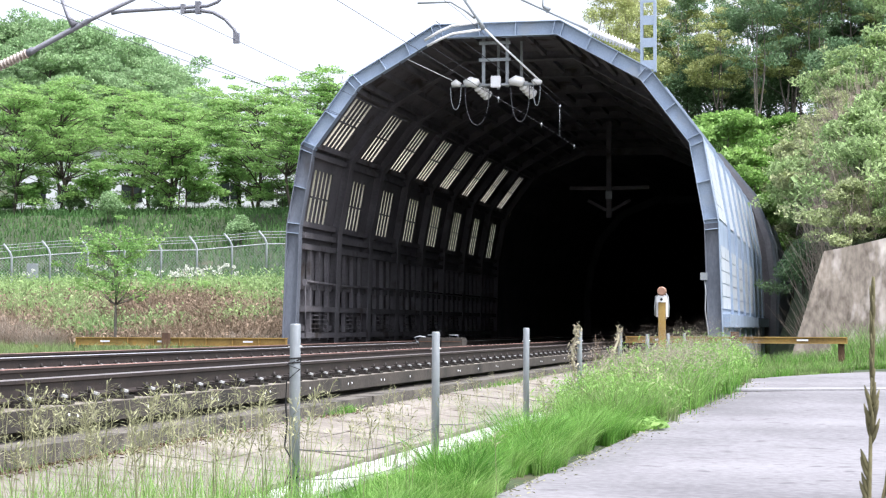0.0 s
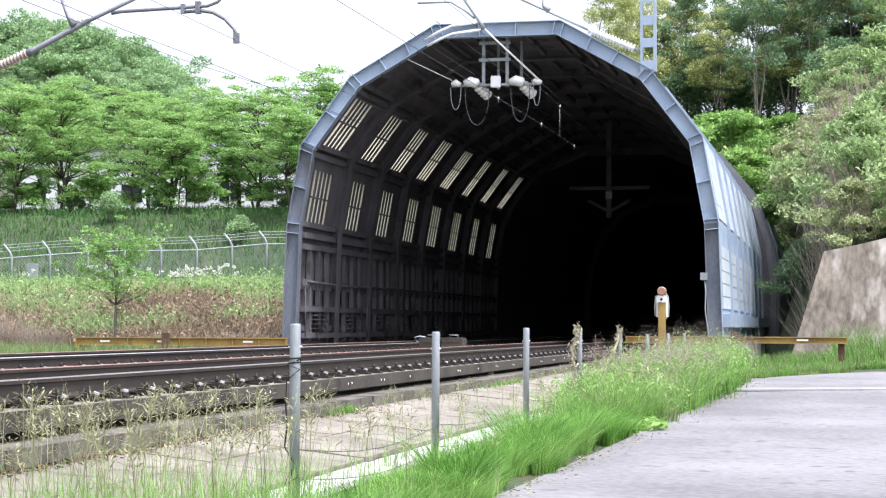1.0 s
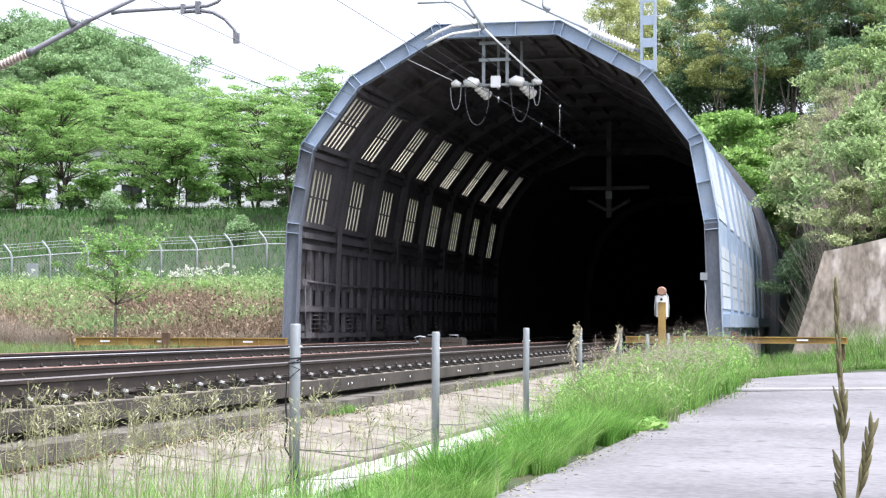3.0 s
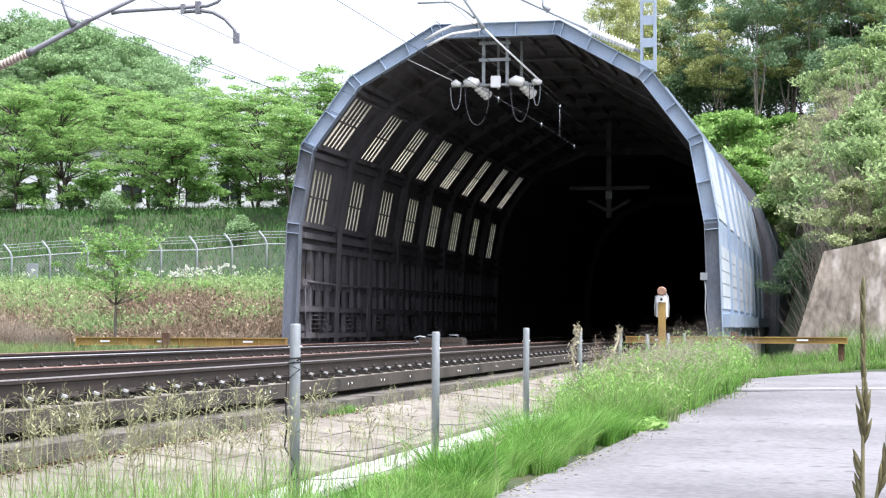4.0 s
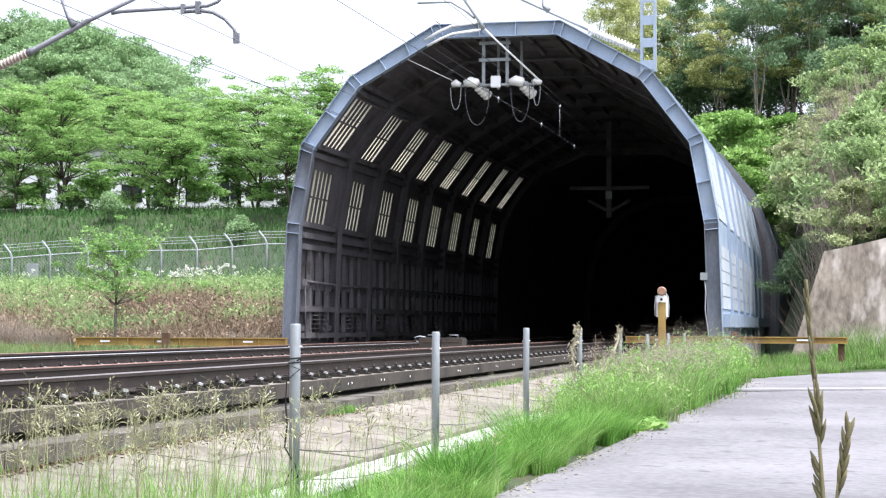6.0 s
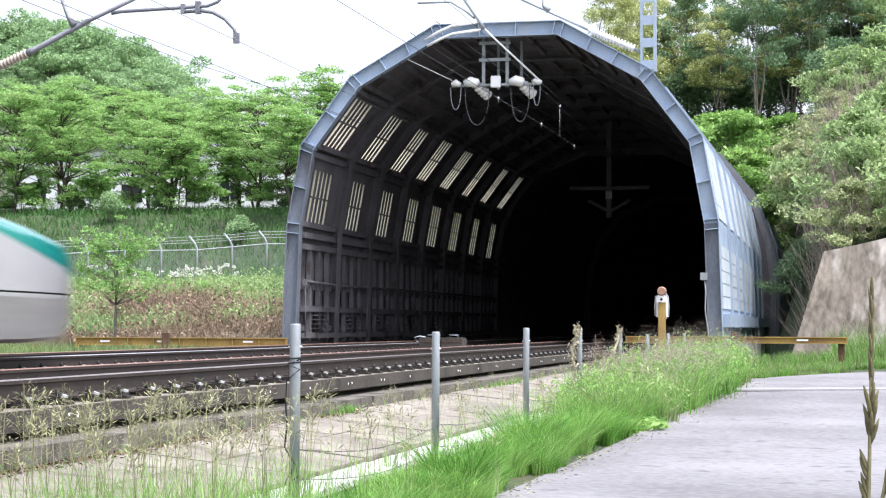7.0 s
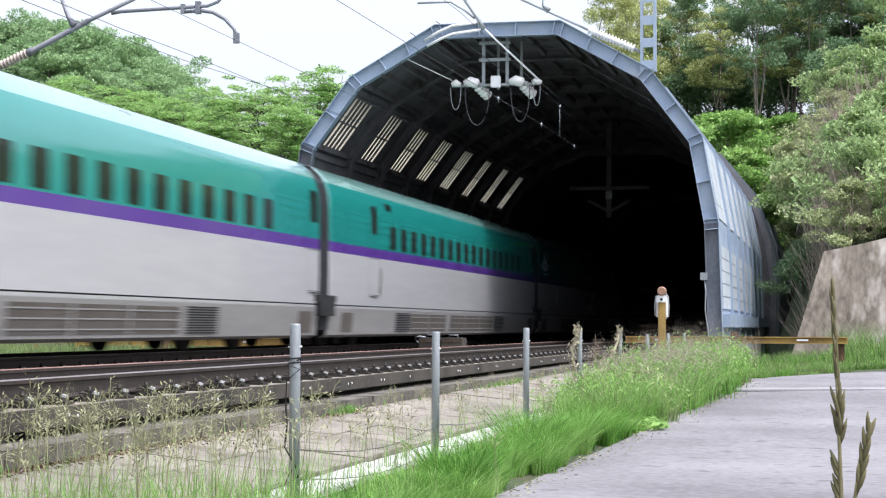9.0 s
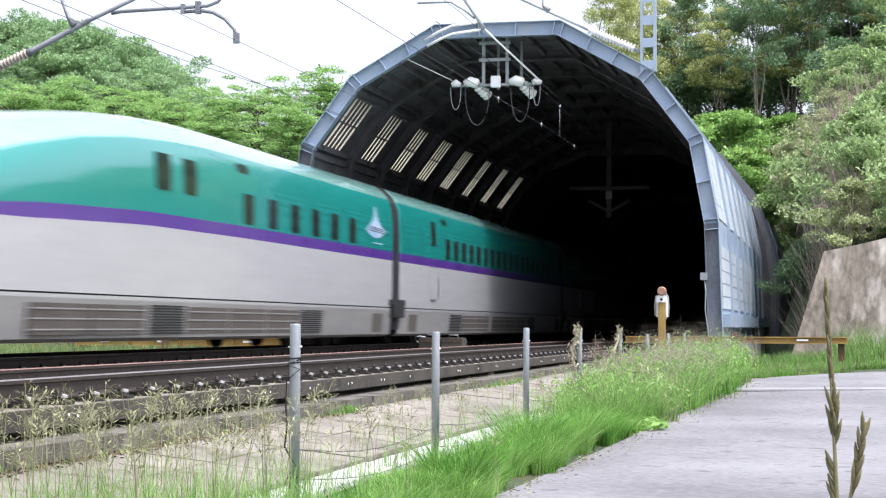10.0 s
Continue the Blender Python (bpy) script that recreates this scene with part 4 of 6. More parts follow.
def signal_post():
    s = thing("signal_post", "yellow post carrying a white box and round red lamp", "signal", at=(-4.23, 44.6, -0.65))
    bm = bmesh.new()
    box(bm, -0.09, 0.09, -0.06, 0.06, 0, 1.75)
    bmesh.ops.bevel(bm, geom=bm.edges[:], offset=0.012, segments=2, affect="EDGES")
    part("post", bm, M["yellow"], s)
    bm = bmesh.new()
    box(bm, -0.16, 0.16, 0.07, 0.2, 1.28, 1.88)
    bmesh.ops.bevel(bm, geom=bm.edges[:], offset=0.05, segments=3, affect="EDGES")
    part("back_box", bm, M["white_paint"], s, "white painted back box")
    bm = bmesh.new()
    tube(bm, [(0, 0.06, 1.98), (0, -0.1, 1.98), (0, -0.14, 1.98)], [0.115, 0.115, 0.09], 18)
    part("lamp_head", bm, M["orange"], s, "round red-brown lamp hood")
    bm = bmesh.new()
    tube(bm, [(0, -0.06, 1.74), (0, -0.12, 1.74)], 0.045, 12)
    box(bm, -0.13, 0.13, -0.08, -0.061, 1.7, 1.86)
    part("face_plate", bm, [M["white_paint"]], s, "small pale face plate")
    bm = bmesh.new()
    tube(bm, [(0, -0.115, 1.77), (0, -0.128, 1.77)], 0.035, 12)
    part("lens", bm, M["black"], s, "small dark lens")
    for x in (-0.17, 0.17):
        bm = bmesh.new()
        tube(bm, [(x, 0.0, 1.35), (x * 1.05, -0.03, 1.6), (x * 0.9, -0.03, 1.85), (x * 0.4, 0, 1.95)], 0.018, 6)
        part("guard", bm, M["galv"], s)


signal_post()


def equipment_box():
    e = thing("trackside_box", "low grey equipment box with handles between the tracks", "equipment box", at=(-9.12, 41.0, -0.445))
    for x in (-0.27, 0.27):
        bm = bmesh.new()
        box(bm, x - 0.26, x + 0.26, -0.3, 0.3, 0, 0.6)
        bmesh.ops.bevel(bm, geom=bm.edges[:], offset=0.025, segments=2, affect="EDGES")
        part("case", bm, M["slab"], e)
        bm = bmesh.new()
        box(bm, x - 0.24, x + 0.24, -0.307, -0.3, 0.5, 0.52)
        part("seam", bm, M["rust"], e, "thin red-brown seam")
        bm = bmesh.new()
        tube(bm, [(x - 0.1, 0, 0.59), (x - 0.1, 0, 0.66), (x + 0.1, 0, 0.66), (x + 0.1, 0, 0.59)], 0.012, 6)
        part("handle", bm, M["galv"], e)
    bm = bmesh.new()
    tube(bm, [(-0.53, -0.1, 0.45), (-0.62, -0.1, 0.5), (-0.66, -0.1, 0.6), (-0.55, -0.1, 0.63), (-0.4, -0.1, 0.61)], 0.02, 6)
    part("conduit", bm, M["galv"], e, "grey bent conduit")


equipment_box()


# ---- overhead line ----
def ribbed(bm, p, q, n, r0, r1, mi=0):
    p, q = Vector(p), Vector(q)
    pts, rs = [], []
    for k in range(n):
        for f, r in ((0.0, r0), (0.35, r1), (0.6, r1), (0.95, r0)):
            pts.append(p.lerp(q, (k + f) / n))
            rs.append(r)
    tube(bm, pts, rs, 12, mi)


def cantilever(side_pole=True):
    c = thing("overhead_line_mast", "grey steel mast with tubular bracket over the far track", "overhead line mast", "overhead line masts")
    y = 32.0
    bm = bmesh.new()
    tube(bm, [(-16.9, y, -0.45), (-16.9, y, 8.6)], [0.17, 0.13], 16)
    part("pole", bm, M["dull_steel"], c)
    bm = bmesh.new()
    ribbed(bm, (-16.72, y, 5.42), (-15.72, y, 5.83), 14, 0.04, 0.1)
    part("insulator", bm, M["brown_porcelain"], c, "ribbed brown and white insulator")
    bm = bmesh.new()
    tube(bm, [(-15.75, y, 5.81), (-15.6, y, 5.88), (-15.58, y, 5.885), (-14.45, y, 6.42), (-14.4, y, 6.44), (-13.0, y, 7.03)], [0.075, 0.075, 0.056, 0.056, 0.04, 0.04], 10)
    part("strut", bm, M["dull_steel"], c)
    bm = bmesh.new()
    tube(bm, [(-14.72, y, 6.33), (-14.86, y, 6.5), (-15.1, y, 7.1)], [0.09, 0.045, 0.036], 8)
    part("stay", bm, M["dull_steel"], c)
    bm = bmesh.new()
    tube(bm, [(-13.95, y, 6.56), (-13.75, y, 6.585), (-12.3, y, 6.62), (-11.95, y, 6.63), (-11.75, y, 6.7), (-11.6, y, 6.85)], [0.04, 0.036, 0.036, 0.034, 0.032, 0.032], 8)
    part("registration_tube", bm, M["dull_steel"], c)
    bm = bmesh.new()
    box(bm, -12.5, -12.42, y - 0.05, y + 0.05, 6.5, 6.68)
    box(bm, -12.2, -12.1, y - 0.05, y + 0.05, 6.48, 6.72)
    tube(bm, [(-12.47, y, 6.53), (-12.1, y, 6.54), (-11.85, y, 6.5), (-11.6, y, 6.36), (-11.42, y, 6.17), (-11.36, y, 6.02)], 0.036, 8)
    part("steady_arm", bm, M["dull_steel"], c)
    bm = bmesh.new()
    box(bm, -11.42, -11.31, y - 0.04, y + 0.04, 5.88, 6.08)
    part("clamp", bm, M["dull_steel"], c)
    bm = bmesh.new()
    tube(bm, [(-16.9, y, 8.3), (-15.1, y, 7.1)], 0.02, 6)
    part("tie_rod", bm, M["dull_steel"], c)
    c.location.x = 0.14


cantilever()


def hood_mast():
    c = thing("overhead_line_mast", "blue-grey boxed mast standing on the hood with ribbed insulator", "overhead line mast", "overhead line masts")
    y = 48.15
    for x in (-5.1, -4.74):
        bm = bmesh.new()
        box(bm, x - 0.035, x + 0.035, y - 0.12, y + 0.12, 7.45, 12.5)
        part("chord", bm, M["frame"], c)
    z = 7.5
    while z < 12.3:
        bm = bmesh.new()
        box(bm, -5.065, -4.775, y - 0.11, y - 0.09, z, z + 0.26)
        part("batten", bm, M["frame"], c)
        z += 0.62
    bm = bmesh.new()
    ribbed(bm, (-5.3, y, 8.1), (-6.6, y, 8.68), 15, 0.045, 0.12)
    part("insulator", bm, M["porcelain"], c, "ribbed white porcelain insulator")
    bm = bmesh.new()
    tube(bm, [(-5.12, y, 8.0), (-5.3, y, 8.1)], 0.05, 8)
    part("bracket", bm, M["galv"], c)
    bm = bmesh.new()
    tube(bm, [(-6.6, y, 8.68), (-7.86, y, 9.3), (-9.2, y, 9.95)], 0.035, 8)
    part("strut", bm, M["galv"], c)
    bm = bmesh.new()
    tube(bm, [(-7.7, y, 9.25), (-7.86, y, 9.4), (-7.82, y, 9.9)], [0.09, 0.04, 0.03], 8)
    part("stay", bm, M["galv"], c)
    bm = bmesh.new()
    tube(bm, [(-11.4, y - 0.3, 9.55), (-10.45, y - 0.3, 9.55), (-10.05, y - 0.3, 9.3), (-9.75, y - 0.3, 9.05)], 0.03, 8)
    tube(bm, [(-10.1, y - 0.3, 9.7), (-9.62, y - 0.3, 9.0), (-9.5, y - 0.3, 8.75)], 0.06, 8)
    part("registration_tube", bm, M["galv"], c)
    for arm in (((-11.2, 8.48), (-10.79, 8.71), (-10.39, 8.87), (-9.66, 8.94)), ((-11.12, 8.32), (-10.75, 8.5), (-10.39, 8.64), (-9.58, 8.73))):
        bm = bmesh.new()
        tube(bm, [(x, y - 0.3, z) for x, z in arm], 0.04, 8)
        part("steady_arm", bm, M["white_paint"], c, "white curved steady arm")


hood_mast()


def section_frame():
    s = thing("insulator_frame", "grey hanging frame with white insulators under the hood roof", "insulator frame")
    y = 48.6
    for x in (-9.64, -8.96):
        bm = bmesh.new()
        bar(bm, (x, y, 7.2), (x, y, 8.75), 0.09, 0.09, up=(0, 1, 0))
        part("hanger", bm, M["galv"], s)
        bm = bmesh.new()
        bar(bm, (x + 0.2, y + 1.2, 7.3), (x + 0.2, y + 1.2, 8.75), 0.07, 0.07, up=(0, 1, 0))
        part("hanger", bm, M["galv"], s)
    for z in (8.46, 7.98):
        bm = bmesh.new()
        bar(bm, (-9.76, y - 0.06, z), (-8.86, y - 0.06, z), 0.07, 0.09)
        part("rung", bm, M["galv"], s)
    bm = bmesh.new()
    tube(bm, [(-10.55, y - 0.08, 7.26), (-7.98, y - 0.08, 7.26)], 0.045, 8)
    part("crossbar", bm, M["galv"], s)
    bm = bmesh.new()
    box(bm, -9.4, -9.12, y - 0.24, y - 0.12, 7.17, 7.5)
    bmesh.ops.bevel(bm, geom=bm.edges[:], offset=0.02, segments=2, affect="EDGES")
    part("white_box", bm, M["white_paint"], s, "small white box")
    for x, dx in ((-9.98, 0.35), (-8.68, 0.35)):
        bm = bmesh.new()
        tube(bm, [(x - 0.2, y - 0.12, 7.33), (x - 0.02, y - 0.14, 7.36), (x + 0.18, y - 0.14, 7.3), (x + 0.22, y - 0.14, 7.27)], [0.08, 0.15, 0.14, 0.06], 12)
        part("insulator", bm, M["porcelain"], s, "stout white insulator")
        bm = bmesh.new()
        ribbed(bm, (x + 0.16, y + 0.0, 7.26), (x + 0.42, y + 0.35, 6.98), 4, 0.1, 0.16)
        part("insulator", bm, M["porcelain"], s, "stout white insulator")
    for x in (-10.42, -8.1):
        bm = bmesh.new()
        tube(bm, [(x - 0.12, y - 0.1, 7.3), (x, y - 0.12, 7.34), (x + 0.14, y - 0.1, 7.28)], [0.07, 0.11, 0.06], 10)
        part("insulator", bm, M["porcelain"], s, "small white insulator")
    for x0, x1, low, m in ((-10.58, -10.28, 0.66, "galv"), (-10.16, -9.46, 1.12, "wire"), (-8.84, -8.3, 1.05, "wire"), (-8.2, -8.0, 0.6, "galv")):
        bm = bmesh.new()
        tube(bm, [(x0 + (x1 - x0) * (0.5 - 0.5 * math.cos(math.pi * k / 14)) + 0.0, y - 0.1, 7.24 - low * math.sin(math.pi * k / 14) ** 0.8) for k in range(15)], 0.012, 6)
        part("jumper", bm, M[m], s, "drooping jumper cable")


section_frame()


def line_wires():
    for pts, r in (([(NEAR, -60, 5.0), (NEAR, 20, 5.1), (NEAR, 28, 5.2), (NEAR, 33.8, 5.28), (NEAR, 42.7, 5.42), (NEAR, 48.3, 5.45), (NEAR, 90, 5.3)], 0.005),
                   ([(NEAR, -60, 6.3), (NEAR, 10, 6.0), (NEAR, 33, 6.5), (NEAR, 42, 6.31), (NEAR, 49.9, 6.15), (NEAR, 90, 6.1)], 0.005),
                   ([(FAR, -60, 6.0), (FAR + 0.1, 20, 5.9), (FAR, 48, 6.0), (FAR, 90, 6.0)], 0.005)):
        bm = bmesh.new()
        tube(bm, pts, r, 6)
        solid("overhead_wire", bm, M["wire"], "taut dark overhead wire above the track", "overhead wire", "overhead wires")
    # droppers and clamps by the portal
    for y, z0, z1 in ((45.6, 5.44, 6.23), (42.6, 5.33, 5.42), (48.2, 5.36, 5.45), (36.9, 5.24, 5.33)):
        bm = bmesh.new()
        tube(bm, [(NEAR, y, z0), (NEAR, y, z1)], 0.005, 5)
        tube(bm, [(NEAR, y, z1 - 0.03), (NEAR, y, z1 + 0.03)], 0.026, 6)
        solid("dropper", bm, M["galv"], "thin dropper with clamp between overhead wires", "dropper", "droppers")
    # feeders that slant down to the frame under the roof
    for a, b, r, m in (((-12.39, 48.2, 8.32), (-10.51, 48.4, 7.4), 0.014, "white_paint"), ((-11.7, 48.2, 8.78), (-9.85, 48.4, 7.54), 0.012, "wire"), ((-10.95, 48.2, 9.08), (-8.95, 48.4, 7.56), 0.012, "wire"),
                       ((-9.66, 47.9, 8.92), (-8.05, 48.4, 7.38), 0.03, "white_paint"), ((-8.0, 48.5, 7.3), (-7.0, 52.0, 6.4), 0.012, "wire")):
        bm = bmesh.new()
        tube(bm, [a, b], r, 6)
        solid("feeder_wire", bm, M[m], "slanting feeder wire running under the hood roof", "feeder wire", "feeder wires")
    # feeders on the mast side of the far track
    for pts in ([(-13.5, -40, 6.2), (-13.5, 10, 5.9), (-13.5, 30.3, 5.99), (-13.5, 35.6, 6.1), (-13.5, 41.1, 6.3), (-13.5, 48.4, 6.38), (-13.5, 57.2, 6.23), (-13.4, 76, 6.1)],
                [(-13.5, -40, 6.6), (-13.5, 10, 6.2), (-13.5, 31.8, 6.2), (-13.5, 35.3, 6.26), (-13.5, 45, 6.29), (-13.5, 56, 6.5), (-13.4, 76, 6.4)]):
        bm = bmesh.new()
        tube(bm, pts, 0.007, 5)
        solid("feeder_wire", bm, M["wire"], "thin dark feeder wire beside the far track", "feeder wire", "feeder wires")


line_wires()


def drop_post():
    d = thing("drop_post", "grey steel drop post with cross arms under the tunnel roof", "drop post")
    x, y = -8.74, 70.0
    bm = bmesh.new()
    bar(bm, (x, y, 4.8), (x, y, 8.8), 0.2, 0.2, up=(0, 1, 0))
    part("post", bm, M["inner"], d)
    for s in (-1, 1):
        bm = bmesh.new()
        bar(bm, (x + 0.12 * s, y, 5.98), (x + 1.6 * s, y, 6.0), 0.1, 0.14)
        part("arm", bm, M["inner"], d)
        bm = bmesh.new()
        bar(bm, (x + 0.12 * s, y, 5.1), (x + 0.85 * s, y, 5.5), 0.1, 0.12)
        part("brace", bm, M["inner"], d)
    bm = bmesh.new()
    box(bm, x - 0.13, x + 0.13, y - 0.16, y - 0.115, 5.55, 5.85)
    part("plate", bm, M["galv"], d, "small pale number plate")


drop_post()


def wall_pipe():
    bm = bmesh.new()
    tube(bm, [(-14.86, 48.6, 1.72), (-14.84, 52, 1.66), (-14.86, 60, 1.7), (-14.86, 78, 1.68)], 0.04, 8)
    w = solid("wall_pipe", bm, M["inner"], "grimy pipe fixed along the hood wall", "pipe")
    bm = bmesh.new()
    tube(bm, [(-14.84, 48.45, 1.72), (-14.84, 48.45, 0.1)], 0.02, 6)
    box(bm, -14.9, -14.8, 48.4, 48.5, 1.58, 1.78)
    part("junction", bm, M["inner"], w, "small dark grey junction clamp")
    b = thing("conduit_box", "small grey clamp and bent conduit on the portal leg", "conduit")
    bm = bmesh.new()
    box(bm, -3.5, -3.32, 47.85, 48.0, 1.7, 1.9)
    part("clamp", bm, M["galv"], b)
    bm = bmesh.new()
    tube(bm, [(-3.4, 47.95, 1.75), (-3.36, 47.93, 1.4), (-3.38, 47.93, 0.9), (-3.3, 47.93, 0.3), (-3.28, 47.93, -0.6)], 0.02, 6)
    part("pipe", bm, M["galv"], b)


wall_pipe()


# ---- retaining wall ----
def retaining_wall():
    bm = bmesh.new()
    xs = [-1.3, -0.9, 0.4, 1.6, 3.5, 6, 9, 13]
    rows = []
    for k, x in enumerate(xs):
        top = 2.75 + 0.27 * max(0, x + 0.2) ** 0.9
        tx = x + (1.05 if k == 0 else 0.7 if k == 1 else 0.3)
        col = []
        for f in (0, 0.25, 0.5, 0.75, 1.0):
            col.append(bm.verts.new((x + (tx - x) * f, 53.0 + 1.5 * f + 0.03 * math.sin(k * 2.1 + f * 7), -0.7 + (top + 0.7) * f)))
        col.append(bm.verts.new((tx + 0.02, 55.2, top)))
        col.append(bm.verts.new((x, 55.2, -0.7)))
        rows.append(col)
    for a, b in zip(rows, rows[1:]):
        for i in range(6):
            bm.faces.new((a[i], b[i], b[i + 1], a[i + 1]))
    bm.faces.new(rows[0])
    bm.faces.new(rows[-1][::-1])
    solid("retaining_wall", bm, M["oldwall"], "sloped weathered concrete retaining wall under shrubs", "retaining wall", kind="structure")


retaining_wall()


# ---- mesh fence beyond the bank ----
def far_fence():
    f = thing("mesh_fence", "grey chain-link fence with bent posts and barbed wire", "fence")
    # the fence runs slantwise over the meadow; u is the distance along it from its far end
    far_end, run = Vector((-21.37, 79.5)), Vector((-1.31, -1.0)).normalized()
    step, posts = 1.648, 15

    def on(u, z, out=0.0):
        x, y = far_end + run * u
        lift = 0.32 - 0.75 * u / 16.5
        return (x - 0.8 * out, y + 0.6 * out, float(height(x, y)) + max(lift, -0.6) + z)

    pm = bmesh.new()
    tube(pm, [(0, 0, -0.5), (0, 0, 1.95), (-0.08, -0.02, 2.15), (-0.36, -0.05, 2.5)], [0.05, 0.05, 0.048, 0.045], 10)
    pm = mesh_of("post", pm, M["galv"])
    for k in range(posts):
        p = part("post", pm, None, f)
        p.location = on(k * step, 0.0)
    for k, (dx, z) in enumerate(((0, 1.9), (0.12, 2.2), (0.22, 2.33), (0.33, 2.46))):
        bm = bmesh.new()
        tube(bm, [on(j * step, z + random.uniform(-0.02, 0.02), dx) for j in range(posts)], 0.028 if k == 0 else 0.012, 6)
        part("top_rail" if k == 0 else "barbed_wire", bm, M["galv"], f)
    v = []
    long = step * (posts - 1)
    for k in range(-13, int(long / 0.15)):
        for s in (-1, 1):
            for j in range(8):
                a, b = j * 0.24, (j + 1) * 0.24
                ua, ub = (k * 0.15 + a, k * 0.15 + b) if s > 0 else (k * 0.15 + 1.92 - a, k * 0.15 + 1.92 - b)
                if min(ua, ub) < 0 or max(ua, ub) > long:
                    continue
                w = 0.0055
                v.append([on(ua - w, a, 0.03), on(ua + w, a, 0.03), on(ub + w, b, 0.03), on(ub - w, b, 0.03)])
    part("chain_link", quads("chain_link", v, M["galv"]), None, f, "grey wire mesh")


far_fence()


# ---- pale building behind the trees ----
def building():
    h = thing("pale_building", "long white low building half hidden behind trees", "building", at=(-58, 152, 10.2))
    bm = bmesh.new()
    box(bm, -17, 19, 0, 10, 0, 6.6)
    part("wall", bm, M["white_paint"], h)
    bm = bmesh.new()
    box(bm, -17.4, 19.4, -0.6, 10.6, 6.6, 7.0)
    part("roof", bm, M["panel"], h, "pale flat roof")
    wm = bmesh.new()
    box(wm, -1.0, 1.0, -0.06, 0.0, 0, 1.7)
    wm = mesh_of("window", wm, M["glass"])
    fm = bmesh.new()
    box(fm, -0.02, 0.04, -0.1, -0.061, 0, 1.7)
    fm = mesh_of("window_frame", fm, M["white_paint"])
    for k in range(11):
        w = part("window", wm, None, h)
        w.location = (-15 + 3.2 * k, 0, 1.6)
        part("window_frame", fm, None, w)


building()


# ---- plants ----
M["straw_pale"] = mat("bleached_straw", (0.4, 0.36, 0.25), (0.58, 0.53, 0.4), 0.8, big=2, fine=8, bump=0, leaf=0.2, island=0.25)
M["plume"] = mat("pale_plume", (0.3, 0.24, 0.19), (0.46, 0.4, 0.33), 0.8, big=1, fine=6, bump=0, leaf=0.3, island=0.3)
RNG = np.random.default_rng(7)


def unit(v):
    return v / np.maximum(np.linalg.norm(v, axis=-1, keepdims=True), 1e-9)


def leaf_quads(c, size, rng, flat=0.5, aspect=0.55, tri=False):
    """Pointed leaf shapes at the points c, turned at random, more level when flat is high."""
    n = len(c)
    nor = unit(rng.normal(size=(n, 3)) * (1 - flat) + np.array([0, 0, 1.0]) * flat)
    d = unit(np.cross(nor, rng.normal(size=(n, 3))))
    s = np.cross(nor, d)
    L = (size * rng.uniform(0.6, 1.35, n))[:, None]
    w = L * aspect
    droop = np.array([0, 0, -0.25]) * L
    if tri:
        return np.stack([c - d * L * 0.5 - s * w * 0.5, c - d * L * 0.5 + s * w * 0.5, c + d * L * 0.5 + droop], 1)
    return np.stack([c - d * L * 0.5, c + s * w * 0.5, c + d * L * 0.5 + droop, c - s * w * 0.5], 1)


def clump_points(cen, rad, n, rng):
    p = unit(rng.normal(size=(n, 3))) * rng.uniform(0.35, 1.0, (n, 1)) ** 0.6
    return cen + p * rad


def limb(bm, a, b, r0, r1, rng, bend=0.12, n=5):
    a, b = np.array(a, float), np.array(b, float)
    L = np.linalg.norm(b - a)
    off = rng.normal(size=3) * bend * L
    pts = [tuple(a + (b - a) * t + off * math.sin(math.pi * t)) for t in np.linspace(0, 1, n)]
    tube(bm, pts, [r0 + (r1 - r0) * k / (n - 1) for k in range(n)], 6 if r0 > 0.09 else 4)
    return pts


def tree_meshes(seed, tall, spread, crown_from, clumps, leaves, size, bark, leafm, flat=0.6, squash=0.38, trunk_r=0.16, clump_r=1.0, stems=1, aspect=0.62):
    rng = np.random.default_rng(seed)
    bm = bmesh.new()
    tips = []
    for st in range(stems):
        foot = (rng.normal() * 0.3 * (stems > 1), rng.normal() * 0.3 * (stems > 1), -0.4)
        top = (rng.normal() * 0.12 * spread, rng.normal() * 0.12 * spread, tall * rng.uniform(0.72, 0.85))
        tp = limb(bm, foot, top, trunk_r, trunk_r * 0.25, rng, 0.05, 8)
        k_n = max(3, clumps // (3 * stems))
        for k in range(k_n):
            f = rng.uniform(crown_from * 0.8, 1.0)
            base = np.array(tp[min(7, int(f * 7))])
            ang = rng.uniform(0, 2 * math.pi)
            reach = spread * rng.uniform(0.45, 1.0) * (1.15 - 0.6 * max(0, (f - crown_from)) / (1 - crown_from + 1e-6))
            end = base + np.array([math.cos(ang) * reach, math.sin(ang) * reach, rng.uniform(0.05, 0.3) * tall * (1.1 - f) + 0.06 * tall])
            lp = limb(bm, base, end, trunk_r * 0.38, trunk_r * 0.08, rng, 0.1, 5)
            tips.append(end)
            for j in range(2):
                b2 = np.array(lp[rng.integers(2, 5)])
                e2 = b2 + np.array([rng.normal() * 0.35 * spread, rng.normal() * 0.35 * spread, rng.uniform(-0.03, 0.12) * tall])
                limb(bm, b2, e2, trunk_r * 0.14, trunk_r * 0.04, rng, 0.1, 4)
                tips.append(e2)
        tips.append(np.array(top) + np.array([0, 0, 0.1 * tall]))
    v = []
    for t in tips:
        r = clump_r * rng.uniform(0.6, 1.3)
        p = clump_points(t, np.array([r, r, r * squash]), int(leaves * rng.uniform(0.6, 1.3)), rng)
        v.append(leaf_quads(p, size, rng, flat, aspect, True))
    return mesh_of("trunk", bm, bark), quads("crown", np.concatenate(v), leafm)


